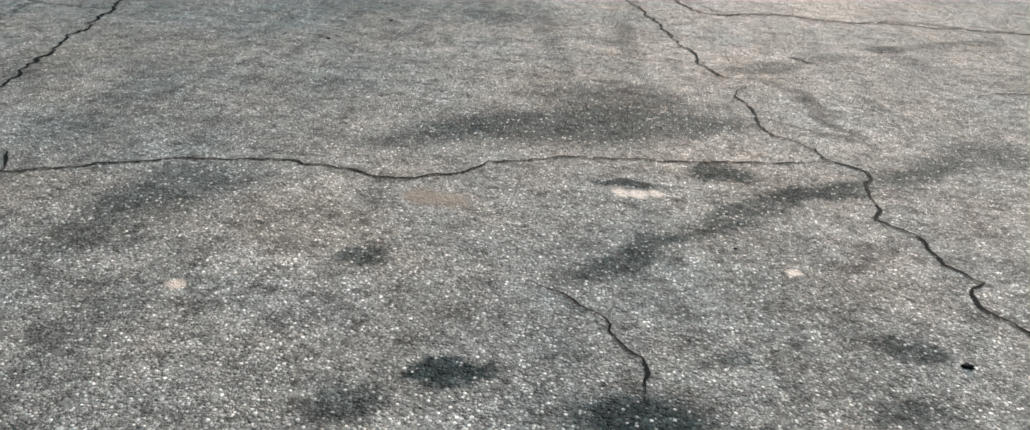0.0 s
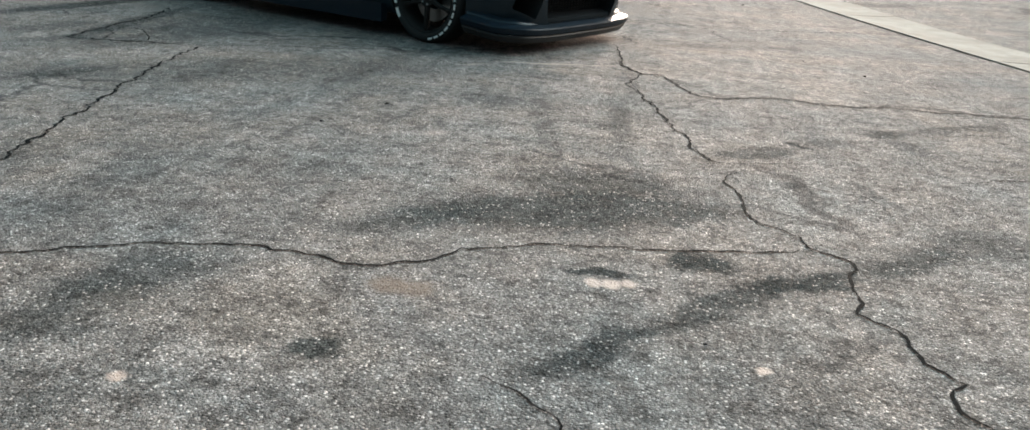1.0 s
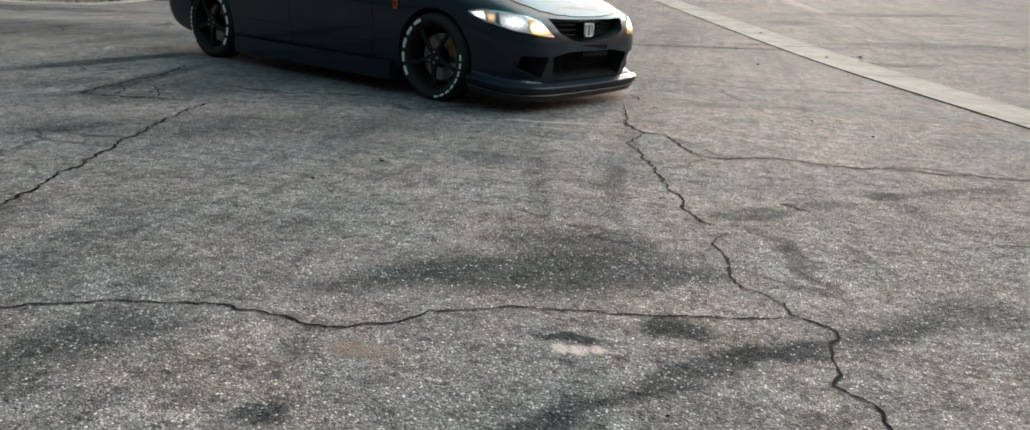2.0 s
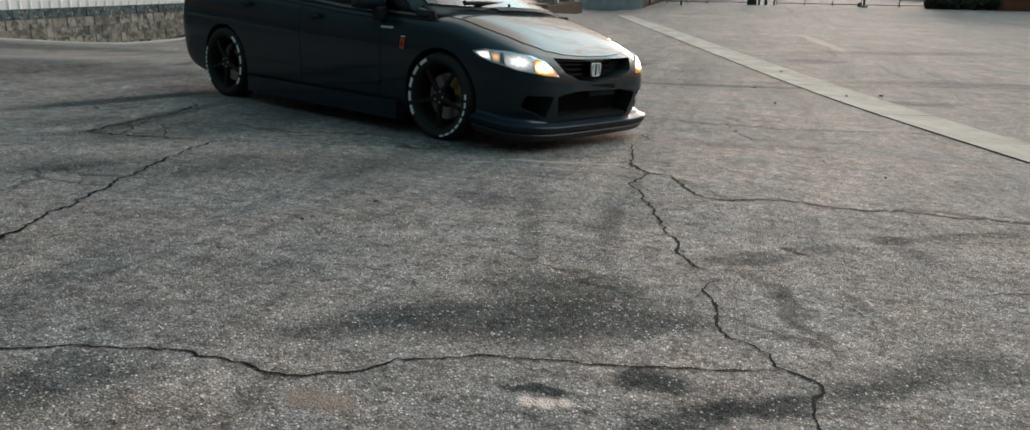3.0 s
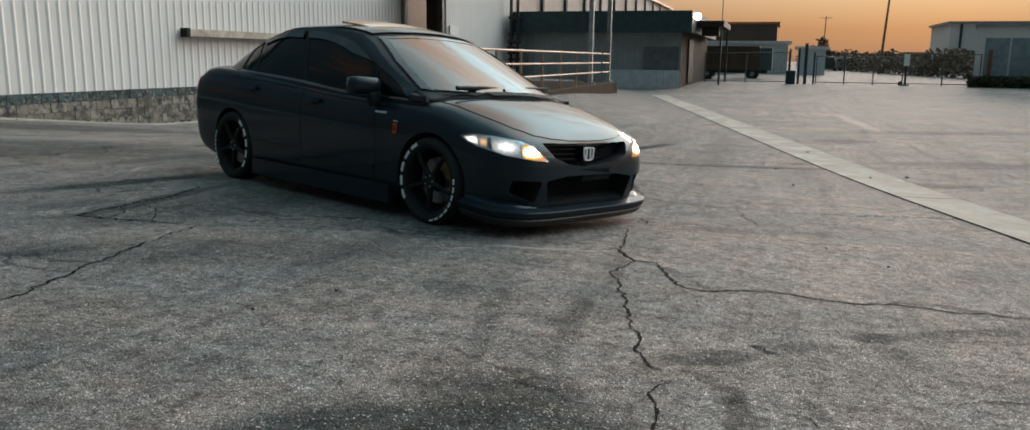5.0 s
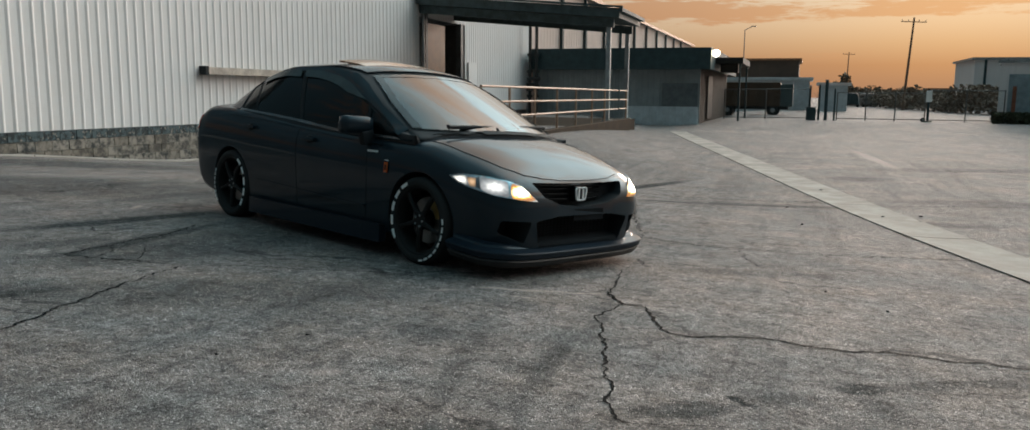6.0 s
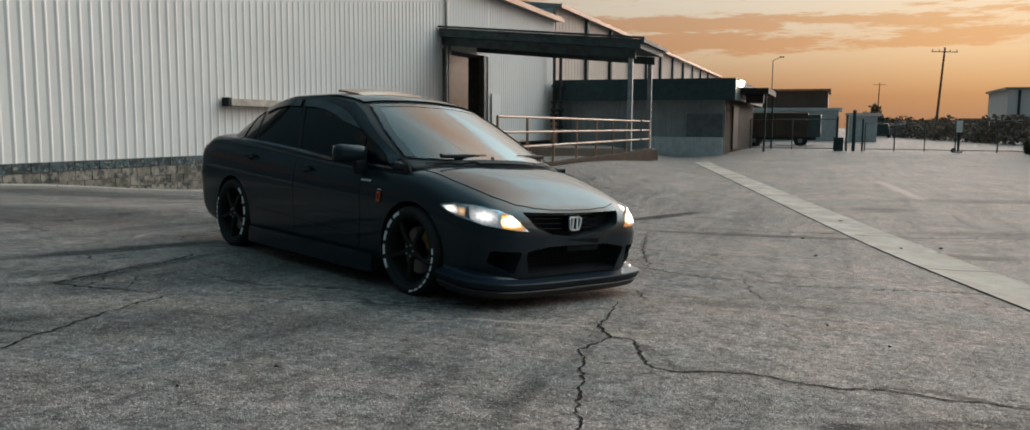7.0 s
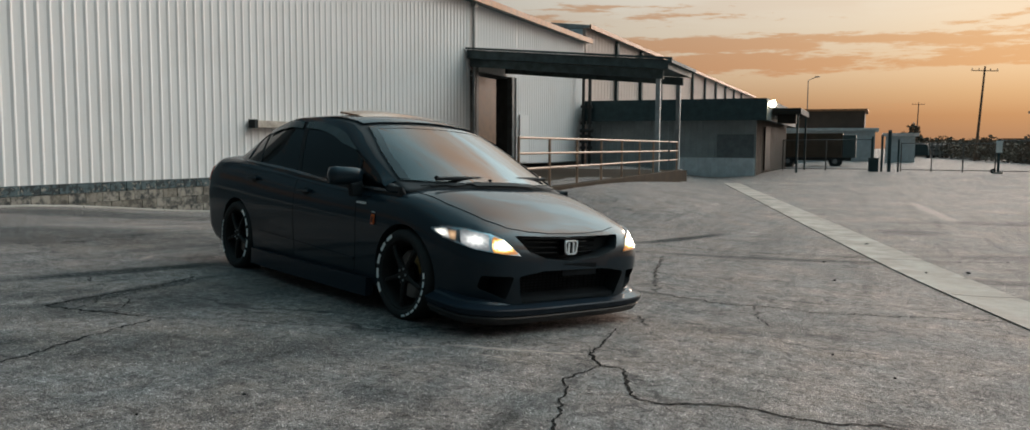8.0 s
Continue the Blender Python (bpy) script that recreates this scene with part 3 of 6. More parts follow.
crack([(13.92, 2.35), (13.99, 2.26), (14.07, 2.23), (14.16, 2.23), (14.19, 2.16), (14.22, 2.03)], 0.0045, rng, 0.015)
crack([(12.99, 6.15), (13.08, 5.92), (13.18, 5.74)], 0.012, rng, 0.02)
crack([(12.52, 7.40), (12.84, 7.35), (13.16, 7.26), (13.46, 7.18), (13.71, 7.28), (13.98, 7.34), (14.19, 7.29), (14.64, 7.51), (15.00, 7.69), (15.40, 7.87), (15.80, 8.00)], 0.022, rng, 0.05)
crack([(11.65, 12.31), (12.18, 12.10), (12.66, 12.09), (13.54, 12.28), (14.56, 12.48), (15.38, 12.39), (16.51, 12.88), (19.0, 13.5)], 0.032, rng, 0.08)
crack([(12.82, 7.43), (12.55, 8.5), (12.40, 9.18), (12.13, 10.67)], 0.018, rng, 0.05)
crack([(13.71, 7.28), (13.80, 6.70), (13.96, 6.30)], 0.012, rng, 0.03)
crack([(12.40, 8.9), (12.95, 8.85), (13.60, 9.1)], 0.018, rng, 0.05)
crack([(14.82, 4.84), (14.98, 4.88), (15.2, 4.93)], 0.008, rng, 0.02)
# parted joints along both sides of the drain
crack([(16.66, 6.9), (15.88, 10.0), (15.12, 13.1), (14.33, 16.3)], 0.018, rng, 0.02)
crack([(16.05, 6.5), (15.68, 8.0), (15.18, 10.0), (14.92, 11.1)], 0.014, rng, 0.02)


def litter(x, y, size, k):
    """A small dark crumb of tar or a dry leaf lying on the asphalt."""
    bm = bmesh.new()
    bmesh.ops.create_icosphere(bm, subdivisions=2, radius=1.0)
    for v in bm.verts:
        n = 0.75 + 0.6 * noise.noise(v.co * 1.7 + Vector((k * 3.1, k, 0)))
        v.co = Vector((v.co.x * size * n, v.co.y * size * 0.5 * n, v.co.z * size * 0.3 * n + size * 0.2))
    bmesh.ops.transform(bm, matrix=pose(x, y, terrain(x, y), 0, 0, 37 * k), verts=bm.verts)
    ob = part("crumb", bm, M_CRACK, smooth=True)
    return tagged(ob, "small dark crumb of tar lying on the asphalt", "debris", group="crumbs on the asphalt")


for k, (x, y, size) in enumerate(((13.95, 0.46, 0.018), (14.05, 11.62, 0.035), (14.25, 9.76, 0.035), (15.23, 11.17, 0.04), (15.71, 11.44, 0.04), (15.63, 10.87, 0.035), (14.55, 14.24, 0.045), (14.40, 5.6, 0.02),
                                  (14.75, 5.15, 0.018), (11.9, 2.45, 0.014), (13.53, 0.86, 0.008), (12.05, 2.9, 0.013))):
    litter(x, y, size, k)


def gutter_strip():
    """Slabs of pale concrete laid along the low line of the lot."""
    base = thing("concrete_gutter", pose(0, 0, 0), "pale concrete drain strip laid across the asphalt lot", "gutter", kind="structure")
    a, b, width = Vector((16.06, 6.5)), Vector((7.63, 40.5)), 0.66
    d = (b - a).normalized()
    s = Vector((d.y, -d.x))
    long, count = 3.0, 10
    for i in range(-4, count):
        bm = bmesh.new()
        n = 6
        rows = []
        for j in range(n + 1):
            p = a + d * (i * long + 0.012 + (long - 0.024) * j / n)
            rows.append([bm.verts.new((*(p + s * k), terrain(*(p + s * k)) + h)) for k, h in ((0.0, -0.05), (0.0, 0.012), (width / 2, 0.006), (width, 0.012), (width, -0.05))])
        for r0, r1 in zip(rows, rows[1:]):
            for k in range(4):
                bm.faces.new((r0[k], r0[k + 1], r1[k + 1], r1[k]))
        bm.faces.new(rows[0])
        bm.faces.new(rows[-1][::-1])
        part("slab", bm, M_GUTTER, base)


gutter_strip()



# ---- the parked car ----
CAR_POSE = pose(12.03, 5.626, 0.0, -3.065, 1.029, -25.07)
HALF = hermite([-3.56, -3.52, -3.44, -3.30, -3.10, -2.85, -2.4, -1.5, -0.4, 0.05, 0.30, 0.48, 0.60, 0.68, 0.75, 0.80, 0.83],
               [0.78, 0.832, 0.852, 0.862, 0.868, 0.871, 0.872, 0.872, 0.872, 0.868, 0.85, 0.815, 0.765, 0.70, 0.60, 0.47, 0.34])
TOP = hermite([-3.56, -3.50, -3.40, -3.2, -2.9, -2.0, -0.5, -0.15, 0.05, 0.25, 0.45, 0.62, 0.72, 0.77, 0.80, 0.83],
              [0.88, 1.0, 1.045, 1.055, 1.045, 0.97, 0.93, 0.92, 0.905, 0.86, 0.80, 0.735, 0.685, 0.65, 0.612, 0.545])
SHOULDER = hermite([-3.56, -3.45, -3.2, -2.8, -2.0, -1.0, -0.4, 0.0, 0.2, 0.4, 0.55, 0.68, 0.75, 0.80, 0.83],
                   [0.78, 0.93, 0.995, 0.99, 0.935, 0.88, 0.855, 0.83, 0.785, 0.72, 0.675, 0.63, 0.595, 0.555, 0.50])
BOTTOM = hermite([-3.56, -3.50, -3.35, -3.1, -2.7, 0.0, 0.6, 0.75, 0.80, 0.83], [0.42, 0.30, 0.22, 0.18, 0.16, 0.15, 0.14, 0.15, 0.18, 0.25])


def half_section(x):
    w, t, s, b = HALF(x), TOP(x), SHOULDER(x), BOTTOM(x)
    h = s - b
    c = t - s
    ctrl = [(0.0, b), (0.78 * w, b), (0.925 * w, b + 0.015), (0.965 * w, b + 0.12 * h), (0.98 * w, b + 0.30 * h), (0.995 * w, b + 0.52 * h), (1.0 * w, b + 0.68 * h),
            (0.99 * w, b + 0.82 * h), (0.965 * w, b + 0.93 * h), (0.915 * w, s), (0.80 * w, s + 0.42 * c), (0.62 * w, s + 0.74 * c), (0.33 * w, s + 0.94 * c), (0.0, t)]
    k = np.linspace(0, 1, len(ctrl))
    fy, fz = hermite(k, [p[0] for p in ctrl]), hermite(k, [p[1] for p in ctrl])
    return [(fy(u), fz(u)) for u in np.linspace(0, 1, 44)]


def loft(sections, cap=True):
    """Closed rings of points, one after another, joined into a skin."""
    bm = bmesh.new()
    rings = [[bm.verts.new(p) for p in ring] for ring in sections]
    for r0, r1 in zip(rings, rings[1:]):
        n = len(r0)
        for i in range(n):
            bm.faces.new((r0[i], r0[(i + 1) % n], r1[(i + 1) % n], r1[i]))
    if cap:
        bm.faces.new(rings[0][::-1])
        bm.faces.new(rings[-1])
    return bm


def body_rings():
    xs = np.concatenate([np.linspace(-3.56, -3.3, 12), np.linspace(-3.25, 0.35, 62), np.linspace(0.39, 0.83, 26)])
    rings = []
    for x in xs:
        half = half_section(x)
        rings.append([(x, -y, z) for y, z in half] + [(x, y, z) for y, z in half[-2:0:-1]])
    return rings


# cabin: centre line height, edge (pillar and rail) height and half width along the car
ROOF_Z = hermite([-3.25, -2.95, -2.7, -2.45, -2.2, -1.9, -1.5, -1.2, -1.0, -0.8, -0.5, -0.2, 0.06], [1.03, 1.20, 1.30, 1.367, 1.404, 1.428, 1.436, 1.421, 1.39, 1.313, 1.183, 1.046, 0.918])
EDGE_Z = hermite([-3.25, -2.9, -2.6, -2.3, -2.0, -1.5, -1.1, -0.9, -0.5, -0.2, 0.06], [0.985, 1.15, 1.268, 1.341, 1.377, 1.383, 1.340, 1.274, 1.097, 0.962, 0.862])
EDGE_Y = hermite([-3.25, -2.9, -2.5, -2.0, -1.5, -1.1, -0.6, -0.2, 0.06], [0.66, 0.63, 0.602, 0.594, 0.600, 0.622, 0.712, 0.752, 0.762])
BOW = hermite([-3.25, -2.6, -2.0, -1.4, -1.0, -0.5, 0.06], [-0.14, -0.10, -0.02, 0.0, 0.06, 0.12, 0.17])


def cabin_rings():
    rings = []
    for x in np.linspace(-3.25, 0.06, 72):
        zc, ze, ye, bow = ROOF_Z(x), EDGE_Z(x), EDGE_Y(x), BOW(x)
        c = zc - ze
        ctrl = [(0.815, 0.83), (0.812, 0.90), (0.5 * (0.812 + ye) + 0.014 * (ze - 0.85) / 0.5, 0.5 * (0.9 + ze)), (ye + 0.006, ze - 0.014), (ye - 0.014, ze + 0.006), (ye * 0.86, ze + 0.32 * c), (ye * 0.62, ze + 0.68 * c),
                (ye * 0.32, ze + 0.92 * c), (0.0, zc)]
        k = np.linspace(0, 1, len(ctrl))
        fy, fz = hermite(k, [p[0] for p in ctrl]), hermite(k, [p[1] for p in ctrl])
        half = []
        for u in np.linspace(0, 1, 36):
            y, z = fy(u), fz(u)
            half.append((x - bow * (min(y / ye, 1.0)) ** 2, y, z))
        rings.append([(a, -y, z) for a, y, z in half] + [(a, y, z) for a, y, z in half[-2::-1]])
    return rings


def tree_of(bm):
    return BVHTree.FromBMesh(bm)


def patch(name, outline, way, tree, offset, thick, mat, parent, label="", step=0.04):
    """A panel that follows the skin: an outline drawn on a plane, pressed along 'way' onto it. Outline points are (across, height)."""
    d = Vector(way).normalized()
    across = Vector((-d.y, d.x, 0))
    bm = bmesh.new()
    bm.faces.new([bm.verts.new((a, b, 0)) for a, b in outline])
    lo = [min(p[i] for p in outline) for i in (0, 1)]
    hi = [max(p[i] for p in outline) for i in (0, 1)]
    for i in (0, 1):
        n = int((hi[i] - lo[i]) / step)
        for j in range(1, n + 1):
            co = [0, 0, 0]
            co[i] = lo[i] + (hi[i] - lo[i]) * j / (n + 1)
            no = [0, 0, 0]
            no[i] = 1
            bmesh.ops.bisect_plane(bm, geom=bm.verts[:] + bm.edges[:] + bm.faces[:], plane_co=co, plane_no=no)
    tops = {}
    for v in bm.verts:
        o = across * v.co.x + Vector((0, 0, v.co.y))
        hit, nrm, _, _ = tree.ray_cast(o - d * 6, d)
        if hit is None:
            hit, nrm, _, _ = tree.find_nearest(o)
        if nrm.dot(d) > 0:
            nrm = -nrm
        tops[v] = (hit, nrm)
    outer = {v: hit + n * (offset + thick) for v, (hit, n) in tops.items()}
    inner = {v: hit + n * offset for v, (hit, n) in tops.items()}
    rim = [e for e in bm.edges if len(e.link_faces) == 1]
    for v in list(outer):
        v.co = outer[v]
    bm.normal_update()
    for f in bm.faces:
        if f.normal.dot(d) > 0:
            f.normal_flip()
    low = {v: bm.verts.new(inner[v]) for v in {v for e in rim for v in e.verts}}
    for e in rim:
        a, b = e.verts
        bm.faces.new((a, b, low[b], low[a]))
        e.smooth = False
    return part(name, bm, mat, parent, label, smooth=True, orient=False)


def seam(outline, grow=0.006):
    c = [sum(p[i] for p in outline) / len(outline) for i in (0, 1)]
    out = []
    for a, b in outline:
        r = math.hypot(a - c[0], b - c[1])
        k = 1 + grow / r
        out.append((c[0] + (a - c[0]) * k, c[1] + (b - c[1]) * k))
    return out


def rounded(outline, r=0.03, n=4):
    """Corners of an outline, rounded."""
    out = []
    m = len(outline)
    for i in range(m):
        p, a, b = (Vector(outline[j % m]) for j in (i, i - 1, i + 1))
        ka, kb = min(r, (a - p).length * 0.45), min(r, (b - p).length * 0.45)
        s, e = p + (a - p).normalized() * ka, p + (b - p).normalized() * kb
        for j in range(n + 1):
            t = j / n
            q = s * (1 - t) ** 2 + p * (2 * t * (1 - t)) + e * t * t
            out.append((q.x, q.y))
    return out


def lathe(profile, n=56):
    """Turn a profile of (radius, y) about the wheel's axle."""
    bm = bmesh.new()
    rings = [[bm.verts.new((r * math.cos(2 * math.pi * i / n), y, r * math.sin(2 * math.pi * i / n))) for i in range(n)] for r, y in profile]
    for r0, r1 in zip(rings, rings[1:]):
        for i in range(n):
            bm.faces.new((r0[i], r0[(i + 1) % n], r1[(i + 1) % n], r1[i]))
    return bm


def arc_block(bm, r0, r1, a0, a1, y, depth):
    """One raised letter-sized block on the side of a tyre."""
    n = 3
    vs = []
    for lay in (y, y + depth):
        for r in (r0, r1):
            for i in range(n + 1):
                a = radians(a0 + (a1 - a0) * i / n)
                vs.append(bm.verts.new((r * math.cos(a), lay, r * math.sin(a))))
    k = n + 1
    for i in range(n):
        bm.faces.new((vs[i], vs[i + 1], vs[k + i + 1], vs[k + i]))
        bm.faces.new((vs[2 * k + i], vs[2 * k + i + 1], vs[3 * k + i + 1], vs[3 * k + i]))
        bm.faces.new((vs[i], vs[i + 1], vs[2 * k + i + 1], vs[2 * k + i]))
        bm.faces.new((vs[k + i], vs[k + i + 1], vs[3 * k + i + 1], vs[3 * k + i]))
    bm.faces.new((vs[0], vs[k], vs[3 * k], vs[2 * k]))
    bm.faces.new((vs[n], vs[k + n], vs[3 * k + n], vs[2 * k + n]))
    return bm


def wheel(parent, x, side, marks):
    """side -1: the car's right. The outer face lies at y = -0.86 of that side."""
    R, W = 0.310, 0.215
    hub = part("wheel", lathe([(0.0, -0.052), (0.055, -0.052), (0.062, -0.045), (0.062, 0.0), (0.0, 0.0)], 32), M_RIM, parent, "dark five-spoke wheel with white-marked tyre", smooth=False)
    hub.matrix_basis = pose(x, side * 0.795, R, 0, 0, 0 if side < 0 else 180)
    face = -0.065
    tyre = [(0.236, face + 0.012), (0.240, face + 0.002), (0.252, face - 0.006), (0.272, face - 0.010), (0.290, face - 0.006), (0.302, face + 0.006), (0.3085, face + 0.022), (R, face + 0.05),
            (R, face + W - 0.05), (0.3085, face + W - 0.022), (0.29, face + W), (0.24, face + W), (0.232, face + W - 0.02)]
    part("tyre", lathe(tyre, 64), M_RUBBER, hub, smooth=True)
    rim = [(0.233, face + W - 0.02), (0.226, face + W - 0.03), (0.205, face + 0.12), (0.212, face + 0.05), (0.222, face + 0.02), (0.232, face + 0.004), (0.238, face + 0.0), (0.2395, face + 0.006), (0.236, face + 0.016)]
    part("rim", lathe(rim, 64), M_RIM, hub, smooth=True)
    for i in range(5):
        bm = bmesh.new()
        prof = [(0.045, 0.050, 0.0), (0.09, 0.036, -0.004), (0.15, 0.030, -0.008), (0.20, 0.034, -0.004), (0.224, 0.046, 0.004)]
        rings = []
        for r, w, off in prof:
            y0 = face + 0.012 + off
            rings.append([bm.verts.new((r, y0 + 0.012, -w / 2)), bm.verts.new((r, y0, -w / 4)), bm.verts.new((r, y0, w / 4)), bm.verts.new((r, y0 + 0.012, w / 2)), bm.verts.new((r, y0 + 0.05, 0))])
        for r0, r1 in zip(rings, rings[1:]):
            for k in range(5):
                bm.faces.new((r0[k], r0[(k + 1) % 5], r1[(k + 1) % 5], r1[k]))
        bm.faces.new(rings[0])
        bm.faces.new(rings[-1])
        bmesh.ops.transform(bm, matrix=Matrix.Rotation(radians(72 * i + 18), 4, "Y"), verts=bm.verts)
        part("spoke", bm, M_RIM, hub)
    part("brake_disc", lathe([(0.08, 0.03), (0.165, 0.03), (0.165, 0.05), (0.08, 0.05)], 40), M_DISC, hub, "steel brake disc")
    bm = bmesh.new()
    arc_block(bm, 0.105, 0.178, 10, 62, 0.012, 0.06)
    part("caliper", bm, M_GOLD, hub, "gold brake caliper")
    for i in range(5):
        a = radians(72 * i)
        part("wheel_nut", tube(bmesh.new(), (0.04 * math.cos(a), -0.058, 0.04 * math.sin(a)), (0.04 * math.cos(a), -0.03, 0.04 * math.sin(a)), 0.008, 6), M_STEEL, hub)
    rng = random.Random(3)
    for a0, a1, count, thin in marks:
        step = (a1 - a0) / count
        for i in range(count):
            h = 0.022 if not thin else 0.013
            bm = arc_block(bmesh.new(), 0.285 - h - rng.random() * 0.002, 0.285, a0 + step * (i + 0.12), a0 + step * (i + 0.80), face - 0.0125, 0.004)
            part("tyre_mark", bm, M_WHITE, hub, "white raised tyre mark")
    return hub


def sweep(name, path, profile, mat, parent, label="", smooth=True):
    """Carry a profile of (out, z) along a plan path of (x, y), out being to the right of the way."""
    rings = []
    for i, p in enumerate(path):
        a, b = Vector(path[max(0, i - 1)][:2]), Vector(path[min(len(path) - 1, i + 1)][:2])
        d = (b - a).normalized()
        out = Vector((d.y, -d.x))
        lift = p[2] if len(p) > 2 else 0.0
        rings.append([(p[0] + out.x * o, p[1] + out.y * o, z + lift) for o, z in profile])
    return part(name, loft(rings), mat, parent, label, smooth=smooth)


def cut(ob, cutters):
    for c in cutters:
        md = ob.modifiers.new("cut", "BOOLEAN")
        md.operation, md.solver, md.object, md.material_mode = "DIFFERENCE", "EXACT", c, "TRANSFER"
    dg = bpy.context.evaluated_depsgraph_get()
    me = bpy.data.meshes.new_from_object(ob.evaluated_get(dg))
    ob.modifiers.clear()
    ob.data = me
    for c in cutters:
        bpy.data.objects.remove(c)
    me.update()
    bmx = bmesh.new()
    bmx.from_mesh(me)
    for e in bmx.edges:
        e.smooth = len(e.link_faces) == 2 and e.calc_face_angle(0) < radians(32)
    for f in bmx.faces:
        f.smooth = True
    bmx.to_mesh(me)
    bmx.free()
    return ob


def prism(outline, x0, x1, mat):
    """An outline of (y, z) carried from x0 to x1."""
    bm = loft([[(x, a, b) for a, b in outline] for x in (x0, x1)])
    return part("cutter", bm, mat)


def curve_points(pts, n):
    k = list(range(len(pts)))
    fs = [hermite(k, [p[i] for p in pts]) for i in range(len(pts[0]))]
    return [tuple(f(u) for f in fs) for u in np.linspace(0, len(pts) - 1, n)]


def saloon():
    car = thing("car", CAR_POSE, "dark navy lowered four-door saloon with lit headlamps, parked on asphalt", "car")
    bm = loft(body_rings())
    bmesh.ops.recalc_face_normals(bm, faces=bm.faces)
    skin = tree_of(bm)
    body = part("body", bm, M_PAINT, None, "glossy dark navy painted body", smooth=True)
    cutters = []
    for x, r in ((0.0, 0.338), (-2.70, 0.336)):
        for y in (-1, 1):
            bmc = bmesh.new()
            tube(bmc, (x, y * 0.57, 0.315), (x, y * 1.1, 0.315), r, 56)
            cutters.append(part("cutter", bmc, M_BLACK))
    intake = rounded([(-0.50, 0.385), (-0.30, 0.412), (0.30, 0.412), (0.50, 0.385), (0.44, 0.205), (-0.44, 0.205)], 0.03)
    cutters.append(prism(intake, 0.66, 1.0, M_BLACK))
    upper = rounded([(-0.49, 0.640), (-0.2, 0.632), (0.0, 0.630), (0.2, 0.632), (0.49, 0.640), (0.42, 0.545), (0.25, 0.490), (0.0, 0.466), (-0.25, 0.490), (-0.42, 0.545)], 0.02)
    cutters.append(prism(upper, 0.68, 1.0, M_BLACK))
    for s in (-1, 1):
        fog = rounded([(s * 0.535, 0.388), (s * 0.735, 0.392), (s * 0.735, 0.31), (s * 0.56, 0.235)], 0.02)
        cutters.append(prism(fog if s > 0 else fog[::-1], 0.55, 1.0, M_BLACK))
    cut(body, cutters)
    body.parent = car
    bm = loft(cabin_rings())
    bmesh.ops.recalc_face_normals(bm, faces=bm.faces)
    shell = tree_of(bm)
    part("cabin", bm, M_CABIN, car, "dark shaded cabin lining", smooth=True)

    # roof, pillars and glass over the cabin
    def side(name, outline, off, thick, mat, label="", step=0.05, tree=shell):
        for s in (1, -1):
            if s == 1:
                patch(name, [(-x, z) for x, z in outline][::-1], (0, 1, 0), tree, off, thick, mat, car, label, step)
            else:
                patch(name, [(x, z) for x, z in outline], (0, -1, 0), tree, off, thick, mat, car, label, step)

    front_glass = [(-0.30, 0.878), (-0.55, 1.0), (-0.72, 1.070), (-0.89, 1.145), (-1.09, 1.228), (-1.25, 1.272), (-1.41, 1.300), (-1.60, 1.324), (-1.80, 1.332), (-1.555, 0.936), (-1.07, 0.898)]
    rear_glass = [(-1.625, 0.942), (-1.88, 1.332), (-2.10, 1.332), (-2.30, 1.306), (-2.45, 1.268), (-2.535, 1.238), (-2.37, 0.988), (-2.0, 0.966)]
    quarter = [(-2.395, 0.99), (-2.56, 1.228), (-2.66, 1.18), (-2.64, 1.0)]
    side("side_window", front_glass, 0.006, 0.004, M_TINT, "dark tinted side glass")
    side("side_window", rear_glass, 0.006, 0.004, M_TINT, "dark tinted side glass")
    side("quarter_window", rounded(quarter, 0.02), 0.006, 0.004, M_TINT, "small dark tinted glass")
    # painted frames round the side glass
    rail = [(-0.27, 0.928), (-0.35, 0.965), (-0.60, 1.085), (-0.90, 1.250), (-1.10, 1.332), (-1.50, 1.384), (-2.0, 1.380), (-2.3, 1.346), (-2.6, 1.272), (-2.9, 1.158), (-3.12, 1.05),
            (-3.02, 0.985), (-2.68, 0.99), (-2.70, 1.185), (-2.55, 1.256), (-2.3, 1.322), (-2.1, 1.347), (-1.85, 1.348), (-1.60, 1.340), (-1.41, 1.316), (-1.25, 1.288), (-1.09, 1.244), (-0.89, 1.162), (-0.55, 1.018), (-0.33, 0.905), (-0.29, 0.89)]
    side("window_frame", rail, 0.004, 0.012, M_PAINT, step=0.03)
    side("pillar", [(-1.562, 0.932), (-1.808, 1.338), (-1.875, 1.338), (-1.622, 0.938)], 0.004, 0.010, M_BLACK, "black centre pillar")
    side("pillar", [(-2.368, 0.985), (-2.534, 1.236), (-2.562, 1.228), (-2.396, 0.985)], 0.004, 0.009, M_BLACK, "thin black glass divider")
    side("belt_moulding", [(-0.26, 0.858), (-0.30, 0.876), (-1.07, 0.897), (-1.6, 0.940), (-2.0, 0.966), (-2.68, 0.998), (-2.68, 0.978), (-2.0, 0.946), (-1.6, 0.920), (-1.07, 0.878)], 0.006, 0.013, M_TRIM, "thin satin belt moulding")
    side("pillar", [(-0.655, 0.880), (-0.700, 1.055), (-0.735, 1.072), (-0.690, 0.882)], 0.006, 0.010, M_BLACK, "black front window divider")
